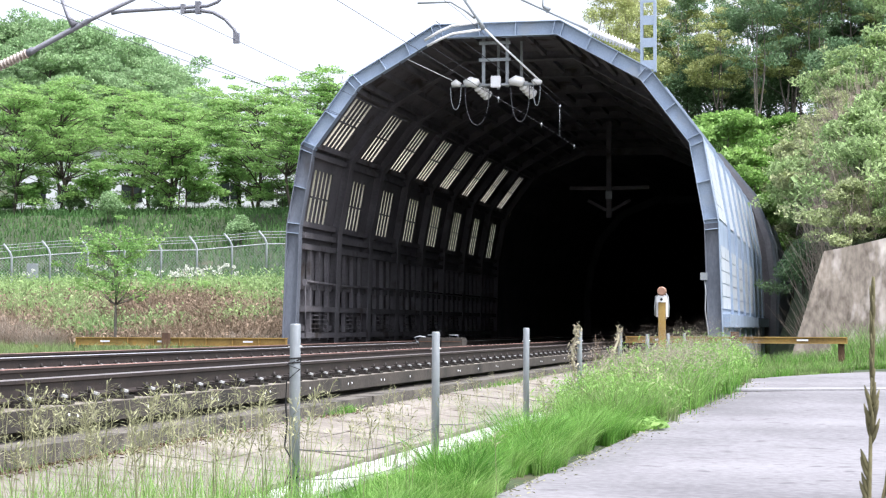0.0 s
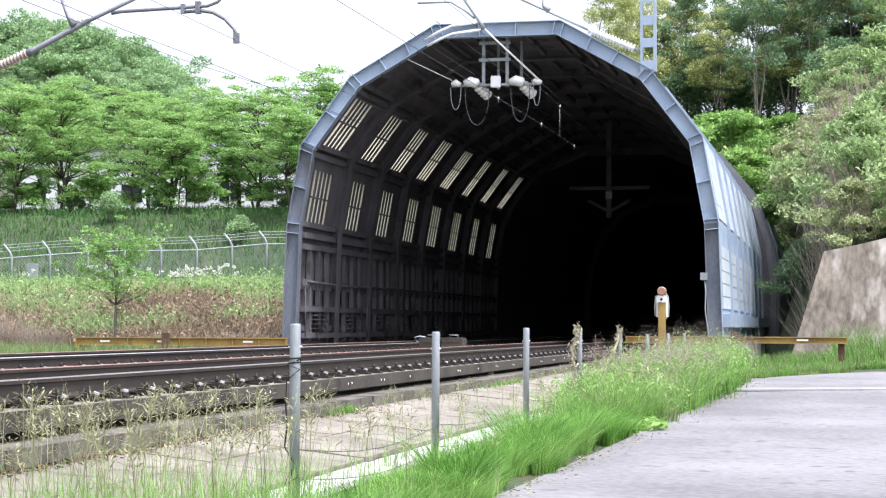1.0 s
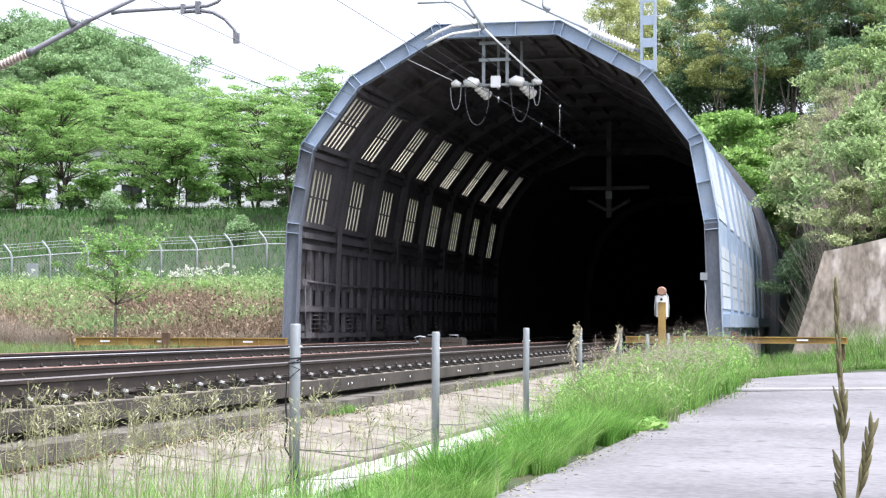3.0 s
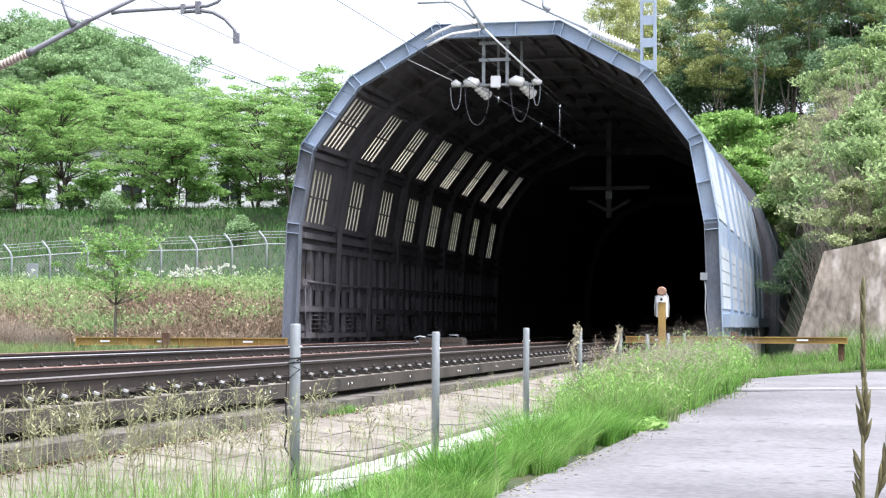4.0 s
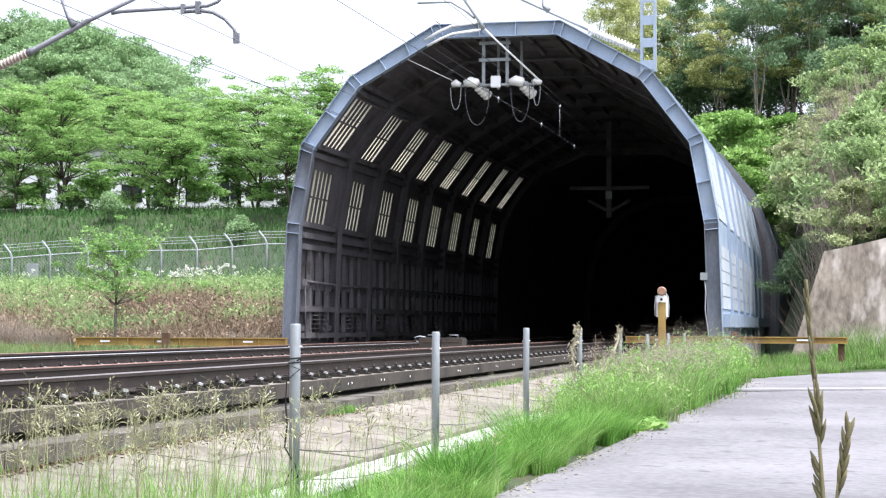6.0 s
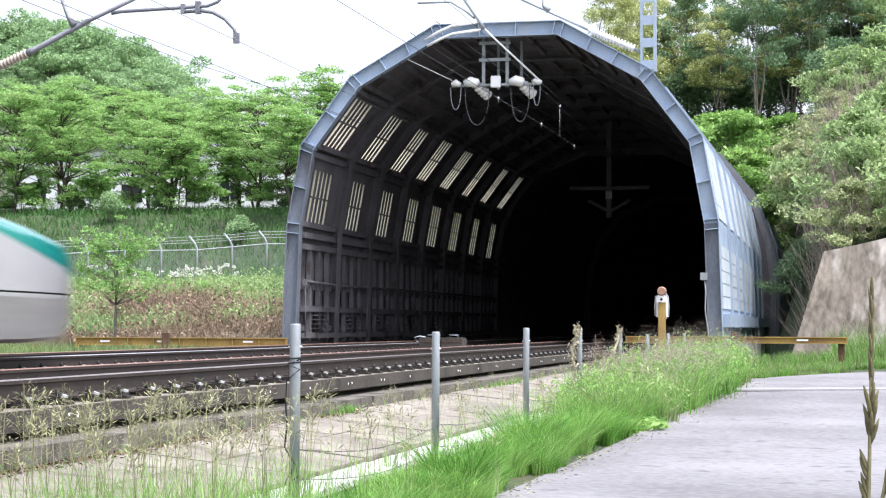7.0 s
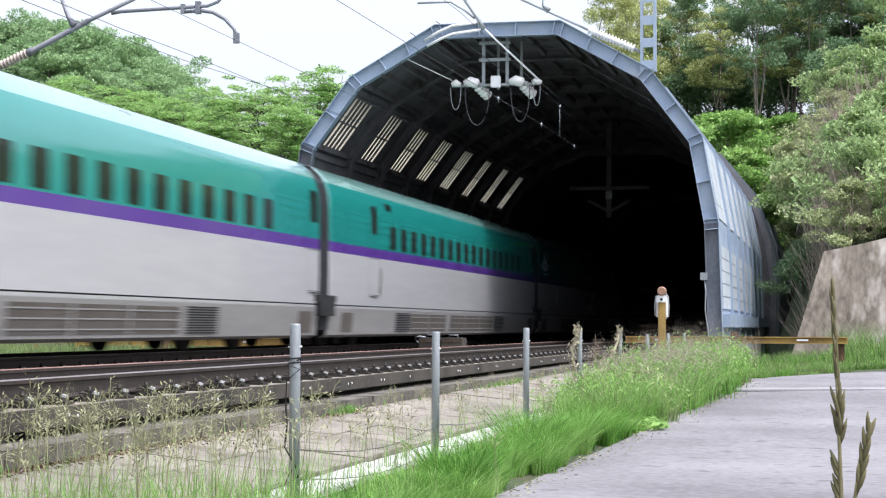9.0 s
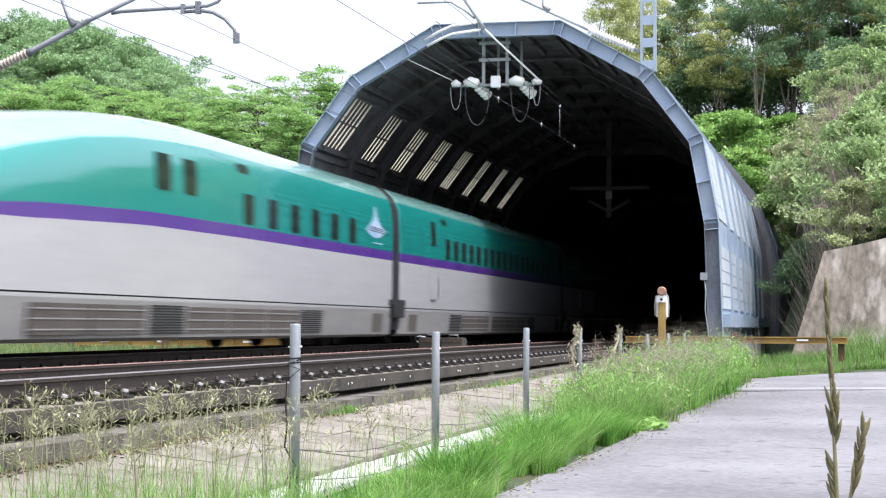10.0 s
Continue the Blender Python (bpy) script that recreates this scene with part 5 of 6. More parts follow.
def tree(name, meshes, label, group, category="tree"):
    t = thing(name, label, category, group)
    part("trunk", meshes[0], None, t)
    part("crown", meshes[1], None, t)
    return t


def spots(proto, places, scale=(0.85, 1.2)):
    """Copies of one plant at x, y places, turned and sized by chance."""
    for k, (x, y) in enumerate(places):
        s = RNG.uniform(*scale)
        m = pose(x, y, float(height(x, y)), 0, 0, RNG.uniform(0, 360)) @ Matrix.Diagonal((s, s, s * RNG.uniform(0.9, 1.1), 1))
        if k == 0:
            proto.matrix_basis = m
        else:
            copy_thing(proto, m)


def jitter_line(x0, x1, n, y, dy):
    return [(x0 + (x1 - x0) * (k + RNG.uniform(0.1, 0.9)) / n, y + RNG.uniform(-dy, dy)) for k in range(n)]


# layered broad trees on the rise beyond the meadow
LAYERED = "broad green tree with layered spring foliage on a grassy rise"
for sd in range(4):
    ms = tree_meshes(20 + sd, 10.9, 4.0, (0.34, 0.47, 0.36, 0.5)[sd], 132, 112, 0.19, M["bark"], M["leaf_a"], 0.72, 0.25, 0.15, 0.8)
    pl = [[(-63, 124), (-58, 117), (-51.5, 127), (-41.5, 123), (-32, 122), (-57, 137), (-27, 128)],
          [(-60, 129), (-46, 116), (-48, 122), (-37, 126), (-28.5, 119), (-47, 139), (-68, 130), (-30, 142)],
          [(-55.5, 122), (-44.5, 128), (-34.5, 119), (-64, 139), (-38, 140), (-24, 126)],
          [(-66.5, 121), (-52, 133), (-40, 132), (-31, 131), (-25.5, 136), (-35, 112)]][sd]
    spots(tree("layered_tree", ms, LAYERED, "trees beyond the meadow"), pl, (0.85, 1.12))
# darker wood on the hilltop
for sd in range(3):
    ms = tree_meshes(40 + sd, 12, 5.0, 0.3, 66, 230, 0.34, M["bark"], M["leaf_f"], 0.45, 0.5, 0.22, 1.6)
    pl = [[(-111, 232), (-98, 236), (-92, 228), (-120, 240), (-132, 226), (-124, 236)], [(-105, 226), (-101, 244), (-89, 238), (-114, 222), (-126, 233)], [(-108, 240), (-95, 220), (-118, 229), (-102, 215), (-85, 228), (-104, 230), (-100, 226), (-97, 230), (-109, 228), (-113, 230)]][sd] + jitter_line(-119, -85, 7, 225 + 4 * sd, 2)
    spots(tree("hill_tree", ms, "dark green round-crowned tree on the hilltop", "trees on the hill"), pl, (0.8, 1.1))
# undergrowth at the foot of the trees
ms = tree_meshes(60, 2.6, 1.4, 0.25, 16, 110, 0.22, M["bark"], M["leaf_f"], 0.5, 0.6, 0.05, 0.7, 3)
spots(tree("shrub", ms, "dark green shrub at the foot of the trees", "shrubs under the trees", "shrub"), jitter_line(-70, -24, 7, 122, 4) + jitter_line(-60, -20, 4, 108, 5), (0.5, 1.1))

ms = tree_meshes(62, 5.5, 2.4, 0.2, 30, 130, 0.28, M["bark"], M["leaf_a"], 0.65, 0.35, 0.08, 0.95, 2)
spots(tree("low_tree", ms, "low spreading green tree on the grassy rise", "low trees on the rise"), jitter_line(-66, -24, 7, 118, 4) + jitter_line(-70, -26, 9, 129, 3), (0.65, 1.0))
RNG = np.random.default_rng(19)

# sapling on the bank by the far track
ms = tree_meshes(74, 4.3, 1.25, 0.56, 84, 46, 0.11, M["bark_pale"], M["leaf_a"], 0.6, 0.4, 0.055, 0.32, 1)
sap = tree("sapling", ms, "slender young tree with feathery leaves by the track", "")
sap.matrix_basis = pose(-20.9, 49.0, -0.25, 0, 0, 40) @ Matrix.Diagonal((1.0, 1.0, 1.02, 1))

# ---- wooded cutting on the road side ----
OLIVE = "tangled olive-green shrub covering the cutting slope"
slope = []
for y in np.arange(55.6, 76, 1.55):
    for x in np.arange(-0.6, 11, 1.4):
        slope.append((x + RNG.uniform(-0.6, 0.6), max(56.0, y + RNG.uniform(-0.6, 0.6))))
slope = [p for p in slope if p[0] > 0.3 or p[1] > 66]
RNG.shuffle(slope)
for sd in range(3):
    ms = tree_meshes(80 + sd, 1.9, 1.15, 0.2, 24, 150, 0.105, M["bark_pale"], M["leaf_c"] if sd < 1 else M["leaf_g"], 0.5, 0.45, 0.03, 0.42, 4)
    spots(tree("slope_shrub", ms, OLIVE, "shrubs on the cutting", "shrub"), [tuple(p) for p in slope[sd::3]], (0.75, 1.35))
ms = tree_meshes(90, 3.4, 1.7, 0.3, 20, 150, 0.26, M["bark_pale"], M["leaf_d"], 0.6, 0.45, 0.05, 0.75, 3)
spots(tree("bright_shrub", ms, "fresh bright green shrub beside the hood", "bright shrubs by the hood", "shrub"), [(-7.8, 114.5), (-6.2, 115), (-4.8, 114.2), (-3.4, 115), (-5.4, 117), (-1.5, 100), (-1.0, 92), (-2.6, 113.5), (4.2, 65), (4.6, 68)], (0.85, 1.1))
ms = tree_meshes(92, 2.8, 1.5, 0.25, 20, 110, 0.2, M["bark_pale"], M["leaf_c"], 0.4, 0.55, 0.04, 0.7, 3)
spots(tree("overhanging_shrub", ms, "olive shrub leaning over the side of the hood", "shrubs on the cutting", "shrub"), [(-0.9, 78), (-0.7, 72), (-0.6, 67), (-1.2, 84), (-1.0, 89), (-1.4, 95), (-1.4, 102), (0, 106), (-1.9, 106), (-1.7, 110), (-2.1, 98)], (0.9, 1.2))
ms = tree_meshes(87, 1.7, 1.2, 0.2, 20, 90, 0.09, M["bark_pale"], M["plume"], 0.4, 0.5, 0.025, 0.45, 4)
spots(tree("dry_shrub", ms, "brown withered shrub on the cutting slope", "dry shrubs on the cutting", "shrub"), [(1.0, 60.5), (1.4, 62), (1.2, 63.5), (2.2, 61), (1.0, 65.5), (2.8, 64), (3.2, 59), (1.8, 67), (2.0, 63), (0.8, 58.5), (3.6, 61.5), (4.4, 60), (1.2, 69), (2.6, 67.5), (4.0, 65.5), (0.4, 66.5), (5.0, 62.5)], (0.8, 1.2))
# dark shrubs added to stand in for the shade between hood and wall
ms = tree_meshes(88, 2.0, 1.1, 0.15, 18, 110, 0.13, M["bark"], M["leaf_b"], 0.4, 0.6, 0.03, 0.5, 3)
spots(tree("shade_shrub", ms, "dark shrub standing in for the shaded gap between hood and wall", "dark shrubs by the hood", "shrub"), [(-0.9, 64), (-1.4, 67)], (0.8, 1.2))


# bare twigs through the shrubs
def slope_twigs():
    rng = np.random.default_rng(33)
    n = 9500
    x, y = rng.uniform(-0.8, 9, n), rng.uniform(56, 74, n)
    c = np.stack([x, y, height(x, y)], 1)
    h = rng.uniform(0.8, 2.3, n)
    d = unit(rng.normal(size=(n, 3)) * np.array([0.45, 0.45, 0.1]) + np.array([0, 0, 1.0]))
    e = c + d * h[:, None]
    s = np.array([0.011, 0, 0])
    tagged(new("bare_twigs", quads("bare_twigs", np.stack([c - s, c + s, e + s * 0.4, e - s * 0.4], 1), M["plume"])), "pale bare twigs standing through the slope shrubs", "twigs", kind="stuff")


slope_twigs()
# bright growth over the shoulder of the old hood
ms = tree_meshes(95, 2.6, 1.5, 0.2, 18, 150, 0.24, M["bark_pale"], M["leaf_d"], 0.6, 0.45, 0.04, 0.7, 3)
vine = tree("hood_shrub", ms, "bright green shrub growing over the old hood", "shrubs over the old hood", "shrub")
for k, (x, y, z, s_) in enumerate([(-4.7, 82, 7.9, 1.0), (-3.6, 84, 6.3, 0.9), (-5.6, 88, 8.3, 1.1), (-4.2, 90, 7.4, 1.0), (-3.0, 80, 4.6, 0.7), (-3.1, 88, 5.4, 0.9), (-5.0, 97, 8.0, 1.1), (-3.4, 96, 6.2, 1.0)]):
    m_ = pose(x, y, z, 0, 0, 70 * k) @ Matrix.Diagonal((s_, s_, s_, 1))
    if k:
        copy_thing(vine, m_)
    else:
        vine.matrix_basis = m_
# thin-stemmed trees above the slope
for sd in range(4):
    ms = tree_meshes(100 + sd, 11.5, 2.6, 0.42, 36, 230, 0.2, M["bark_pale"], M[("leaf_b", "leaf_b", "leaf_g", "leaf_e")[sd]], 0.45, 0.45, 0.09, 0.85, 3, 0.5)
    pl = [jitter_line(-5.5, 12, 9, 119, 3), jitter_line(-11, 14, 13, 126, 3), jitter_line(2, 14, 7, 98, 4), jitter_line(-11.5, 9, 6, 124, 3)][sd]
    spots(tree("slender_tree", ms, "tall thin-stemmed tree in dark woodland above the cutting", "trees above the cutting"), [tuple(p) for p in pl], (0.8, 1.1))
ms = tree_meshes(104, 4.2, 2.0, 0.15, 26, 220, 0.22, M["bark"], M["leaf_b"], 0.4, 0.7, 0.06, 0.95, 3, 0.5)
spots(tree("understorey_shrub", ms, "dark green understorey shrub below tall trees", "understorey above the cutting", "shrub"), jitter_line(-11, 12, 10, 123, 2) + jitter_line(-12, 14, 10, 131, 2) + jitter_line(0, 14, 7, 90, 3), (0.8, 1.3))
ms = tree_meshes(110, 13, 2.4, 0.3, 44, 330, 0.23, M["bark_pale"], M["leaf_e"], 0.3, 0.8, 0.07, 1.0, 4, 0.32)
spots(tree("bamboo_clump", ms, "yellow-green bamboo clump above the woodland", "bamboo above the cutting", "bamboo"), [(-13.6, 119), (-17.6, 128), (-16, 125), (-14.3, 127), (-13.4, 123), (-12.2, 130), (-15, 132), (-17, 121), (-11, 136), (-8.5, 138)], (0.9, 1.1))


# ---- grasses ----
def blades(c, tall, width, rng, lean=0.35, segs=2, dirn=None):
    """Tapered bent blades rooted at the points c, leaning by chance or towards dirn."""
    n = len(c)
    ang = rng.uniform(0, 2 * math.pi, n)
    face = np.stack([np.cos(ang), np.sin(ang), 0 * ang], 1)
    if dirn is None:
        dirn = rng.uniform(0, 2 * math.pi, n)
    bend = np.stack([np.cos(dirn), np.sin(dirn), 0 * dirn], 1) * (tall * lean * rng.uniform(0.2, 1.3, n))[:, None]
    up = np.zeros((n, 3))
    up[:, 2] = tall
    res, prev, pw = [], c, width
    for s in range(1, segs + 1):
        f = s / segs
        cur = c + up * (f - 0.22 * f * f * min(1.0, lean * 1.6)) + bend * f * f
        w = width * (1 - f) + 0.0006
        pv = pw[:, None] if isinstance(pw, np.ndarray) else pw
        cw = w[:, None] if isinstance(w, np.ndarray) else w
        res.append(np.stack([prev - face * pv / 2, prev + face * pv / 2, cur + face * cw / 2, cur - face * cw / 2], 1))
        prev, pw = cur, w
    return np.concatenate(res)


EDGE_Y = [-30, 4, 10, 13.9, 16.3, 19.8, 23.8, 27, 29.6, 33, 35.5, 37, 38.6, 41, 43]
EDGE_X = [-2.6, -2.6, -2.7, -2.67, -2.52, -2.32, -2.12, -1.85, -1.68, -1.62, -1.72, -1.0, -0.1, 1.16, 2.6]


def with_ground(x, y, dz=0.0):
    return np.stack([x, y, height(x, y) + dz], 1)


def verge_grass():
    """Rounded tufts of soft grass that spill over the road edge, in three greens, with a strip of litter."""
    rng = np.random.default_rng(11)
    v = [[], [], []]
    for k in range(560):
        y = 21.5 + 24.5 * rng.random()
        ex = float(np.interp(y, EDGE_Y, EDGE_X)) + 0.15 * math.sin(y * 1.7) + 0.1 * math.sin(y * 4.1 + 1) - 0.22
        x = rng.uniform(-3.4, ex) if y < 40 else rng.uniform(-4.0, 0.2)
        n = 72
        r = rng.uniform(0.09, 0.24)
        dr = rng.uniform(0, 2 * math.pi, n)
        rr = r * np.sqrt(rng.random(n))
        px, py = x + rr * np.cos(dr), y + rr * np.sin(dr)
        h = np.interp(y, [9, 16, 22, 28, 33, 36.5], [0.4, 0.46, 0.6, 0.66, 0.55, 0.24]) * rng.uniform(0.4, 1.3) * rng.uniform(0.6, 1.15, n)
        h = h * np.interp(x, [-3.4, -2.95], [0.5 if y < 24 else 0.9, 1.0])
        lush = np.interp(y, [18, 26], [0.62, 0.3])
        kind = 0 if rng.random() < lush else 1 if rng.random() < np.interp(y, [18, 26], [0.7, 0.45]) else 2
        v[kind].append(blades(with_ground(px, py), h, 0.008 + 0.005 * rng.random(n), rng, 0.62, 3, dr + rng.normal(0, 0.7, n)))
    # rounded mounds of fine grass along the nearer verge
    spots_ = []
    y = 9.0
    while y < 24:
        ex = float(np.interp(y, EDGE_Y, EDGE_X))
        r = rng.uniform(0.24, 0.4)
        spots_.append((ex - 0.04 - 0.8 * r + rng.uniform(-0.12, 0.1), y, r, rng.uniform(0.65, 1.15)))
        y += r * rng.uniform(1.4, 2.3)
    for k in range(80):
        y = rng.uniform(9, 24.5)
        spots_.append((rng.uniform(-3.1 if y < 17 else -3.3, float(np.interp(y, EDGE_Y, EDGE_X)) - 0.35), y, rng.uniform(0.16, 0.32), rng.uniform(0.4, 0.8)))
    for x, y, r, f in spots_:
        tall = f * rng.uniform(0.36, 0.56) * (0.75 if x < -3.0 else 1.0)
        for j in range(max(4, int(11 * (r / 0.32) ** 2))):
            a, q = rng.uniform(0, 2 * math.pi), r * 0.8 * math.sqrt(rng.random())
            n = 85
            dr = rng.uniform(0, 2 * math.pi, n)
            rr = 0.075 * np.sqrt(rng.random(n))
            h = tall * (1.1 - 0.45 * (q / r) ** 2) * rng.uniform(0.7, 1.2) * rng.uniform(0.5, 1.15, n)
            kind = 0 if rng.random() < 0.72 else 1
            c = with_ground(x + q * math.cos(a) + rr * np.cos(dr), y + q * math.sin(a) + rr * np.sin(dr))
            # blades fan out from the tuft and hang away from the middle of the mound
            to = np.arctan2(np.sin(dr) + 0.7 * math.sin(a), np.cos(dr) + 0.7 * math.cos(a))
            v[kind].append(blades(c, h, 0.005 + 0.006 * rng.random(n), rng, 0.75, 3, to + rng.normal(0, 0.3, n)))
    for nm, q, m, lb in zip(("verge_grass", "pale_verge_grass", "straw_verge_grass"), v, ("grass", "leaf_d", "stalk"), ("lush bright green grass tufts along the road edge", "fresh pale green grass tufts along the road edge", "dull green grass tufts along the road edge")):
        tagged(new(nm, quads(nm, np.concatenate(q), M[m])), lb, "grass", kind="stuff")
    # leafy weeds mixed into the taller grass
    n = 190
    y = rng.uniform(24, 45, n)
    x = rng.uniform(-3.4, np.minimum(np.interp(y, EDGE_Y, EDGE_X) - 0.25, -1.9))
    c = np.repeat(with_ground(x, y), 60, 0)
    up = rng.uniform(0.05, 1, n * 60)
    c = c + np.stack([rng.normal(0, 0.1, n * 60), rng.normal(0, 0.1, n * 60), up * np.repeat(rng.uniform(0.35, 0.75, n), 60)], 1)
    tagged(new("leafy_weeds", quads("leafy_weeds", leaf_quads(c, 0.075, rng, 0.5, 0.35), M["leaf_c"])), "grey-green leafy weeds among the verge grass", "weeds", kind="stuff")
    # tall feathery stems that rise out of the grass
    n = 900
    y = rng.uniform(25, 47, n)
    x = rng.uniform(-3.5, np.minimum(np.interp(y, EDGE_Y, EDGE_X) - 0.25, -1.9))
    h = rng.uniform(0.5, 1.15, n)
    c = with_ground(x, y)
    stems = blades(c, h, 0.007 + 0 * h, rng, 0.35, 3)
    ends = stems[-n:].mean(axis=1)
    heads = np.repeat(ends, 16, 0) + rng.normal(0, 1, (n * 16, 3)) * np.array([0.03, 0.03, 0.07]) - np.array([0, 0, 0.03])
    tagged(new("feathery_grass", quads("feathery_grass", np.concatenate([stems, leaf_quads(heads, 0.042, rng, 0.1, 0.28)]), M["plume"])), "pale feathery seeding grass among the verge tufts", "grass", kind="stuff")
    n = 900
    y = rng.uniform(10, 36, n)
    x = np.interp(y, EDGE_Y, EDGE_X) + np.abs(rng.normal(0, 0.16, n)) - 0.05
    c = with_ground(x, y, 0.04)
    tagged(new("leaf_litter", quads("leaf_litter", leaf_quads(c, 0.045, rng, 0.9, 0.4), M["straw"])), "brown dry litter along the road edge", "litter", kind="stuff")
    # a few broad-leaved plants at the edge
    p = clump_points(np.array([-2.2, 21.6, -0.76]), np.array([0.26, 0.45, 0.1]), 60, rng)
    tagged(new("broadleaf_weed", quads("broadleaf_weed", leaf_quads(p, 0.17, rng, 0.75, 0.75), M["leaf_d"])), "low broad-leaved green weed at the road edge", "weed")


verge_grass()


def far_grass():
    rng = np.random.default_rng(12)
    # green strip in front of the retaining wall
    n = 22000
    x, y = rng.uniform(-2.6, 9, n), rng.uniform(38, 53.2, n)
    y = np.maximum(y, np.interp(x, [-2.6, 0.3, 2, 9], [38.0, 41.2, 43.4, 45.0]))
    h = rng.uniform(0.15, 0.55, n) * np.where(x > 0, np.interp(y, [44, 47, 50], [0.45, 1.0, 2.4]), np.interp(y, [44, 47], [0.45, 0.9]))
    v = [blades(with_ground(x[::2], y[::2]), h[::2], 0.02 + 0 * h[::2], rng, 0.5, 2)]
    tagged(new("rough_grass", quads("rough_grass", blades(with_ground(x[1::2], y[1::2]), h[1::2] * 1.15, 0.018 + 0 * h[1::2], rng, 0.5, 2), M["stalk"])), "rough dull grass below the retaining wall", "grass", kind="stuff")
    tagged(new("wall_grass", quads("wall_grass", np.concatenate(v), M["grass"])), "green grass below the retaining wall", "grass", kind="stuff")
    # meadow
    n = 26000
    x, y = rng.uniform(-42, -16.6, n), rng.uniform(62, 84, n)
    h = rng.uniform(0.2, 0.6, n)
    tagged(new("meadow_grass", quads("meadow_grass", blades(with_ground(x, y), h, 0.05 + 0 * h, rng, 0.5, 2), M["leaf_d"])), "rough green meadow grass around the mesh fence", "grass", kind="stuff")
    # rough slope below the trees
    n = 30000
    x, y = rng.uniform(-72, -18, n), rng.uniform(82, 128, n)
    h = rng.uniform(0.25, 0.8, n)
    tagged(new("slope_grass", quads("slope_grass", blades(with_ground(x, y), h, 0.1 + 0 * h, rng, 0.6, 2), M["meadow"])), "rough dark green grass on the rise", "grass", kind="stuff")
    # green tufts by the far track
    n = 5000
    x, y = rng.uniform(-26, -16.6, n), rng.uniform(36, 50, n)
    h = rng.uniform(0.1, 0.4, n)
    tagged(new("trackside_grass", quads("trackside_grass", blades(with_ground(x, y), h, 0.02 + 0 * h, rng, 0.5, 2), M["stalk"])), "short green grass beside the far track", "grass", kind="stuff")


far_grass()


def bank_weeds():
    rng = np.random.default_rng(13)
    v, g = [], []
    for k in range(900):
        x, y = rng.uniform(-40, -16.5), rng.uniform(51, 66.5)
        n = 45
        px, py = rng.normal(x, 0.45, n), rng.normal(y, 0.4, n)
        h = rng.uniform(0.35, 1.0) * rng.uniform(0.5, 1.2, n)
        px = np.minimum(px, -16.45)
        if noise.noise(Vector((x * 0.22, y * 0.25, 0.3))) + 0.04 * (y - 60) > 0.16:
            g.append(leaf_quads(with_ground(px, py) + np.stack([0 * h, 0 * h, h * rng.uniform(0.3, 1.0, n)], 1), 0.15, rng, 0.4, 0.4))
            g.append(blades(with_ground(px, py), h, 0.03 + 0 * h, rng, 0.6, 2))
        else:
            v.append(blades(with_ground(px, py), h, 0.025 + 0 * h, rng, 0.8, 2))
            m = 26
            q = with_ground(px[:m], py[:m]) + np.stack([0 * h[:m], 0 * h[:m], h[:m] * rng.uniform(0.1, 0.9, m)], 1)
            v.append(leaf_quads(q, 0.13, rng, 0.3))
    tagged(new("dry_weeds", quads("dry_weeds", np.concatenate(v), M["dry"])), "dry brown tangled weeds covering the bank", "weeds", kind="stuff")
    tagged(new("green_weeds", quads("green_weeds", np.concatenate(g), M["leaf_g"])), "green leafy weeds among dry stems on the bank", "weeds", kind="stuff")


bank_weeds()


def flowers():
    rng = np.random.default_rng(14)
    f = thing("white_flower_patch", "patch of tall white seed heads by the mesh fence", "flowers", kind="stuff")
    n = 70
    x = np.concatenate([rng.uniform(-32, -25.6, 55), rng.uniform(-37, -25, 15)])
    y = rng.uniform(71, 74.5, n)
    c = with_ground(x, y)
    h = rng.uniform(0.7, 1.15, n)
    part("stems", quads("stems", blades(c, h, 0.02 + 0 * h, rng, 0.05, 2), M["stalk"]), None, f)
    v = []
    for k in range(n):
        p = clump_points(c[k] + np.array([0, 0, h[k] * 0.9]), np.array([0.1, 0.1, 0.1]), 16, rng)
        v.append(leaf_quads(p, 0.085, rng, 0.2, 0.8))
    part("seed_heads", quads("seed_heads", np.concatenate(v), M["flower"]), None, f, "fluffy white heads")


flowers()


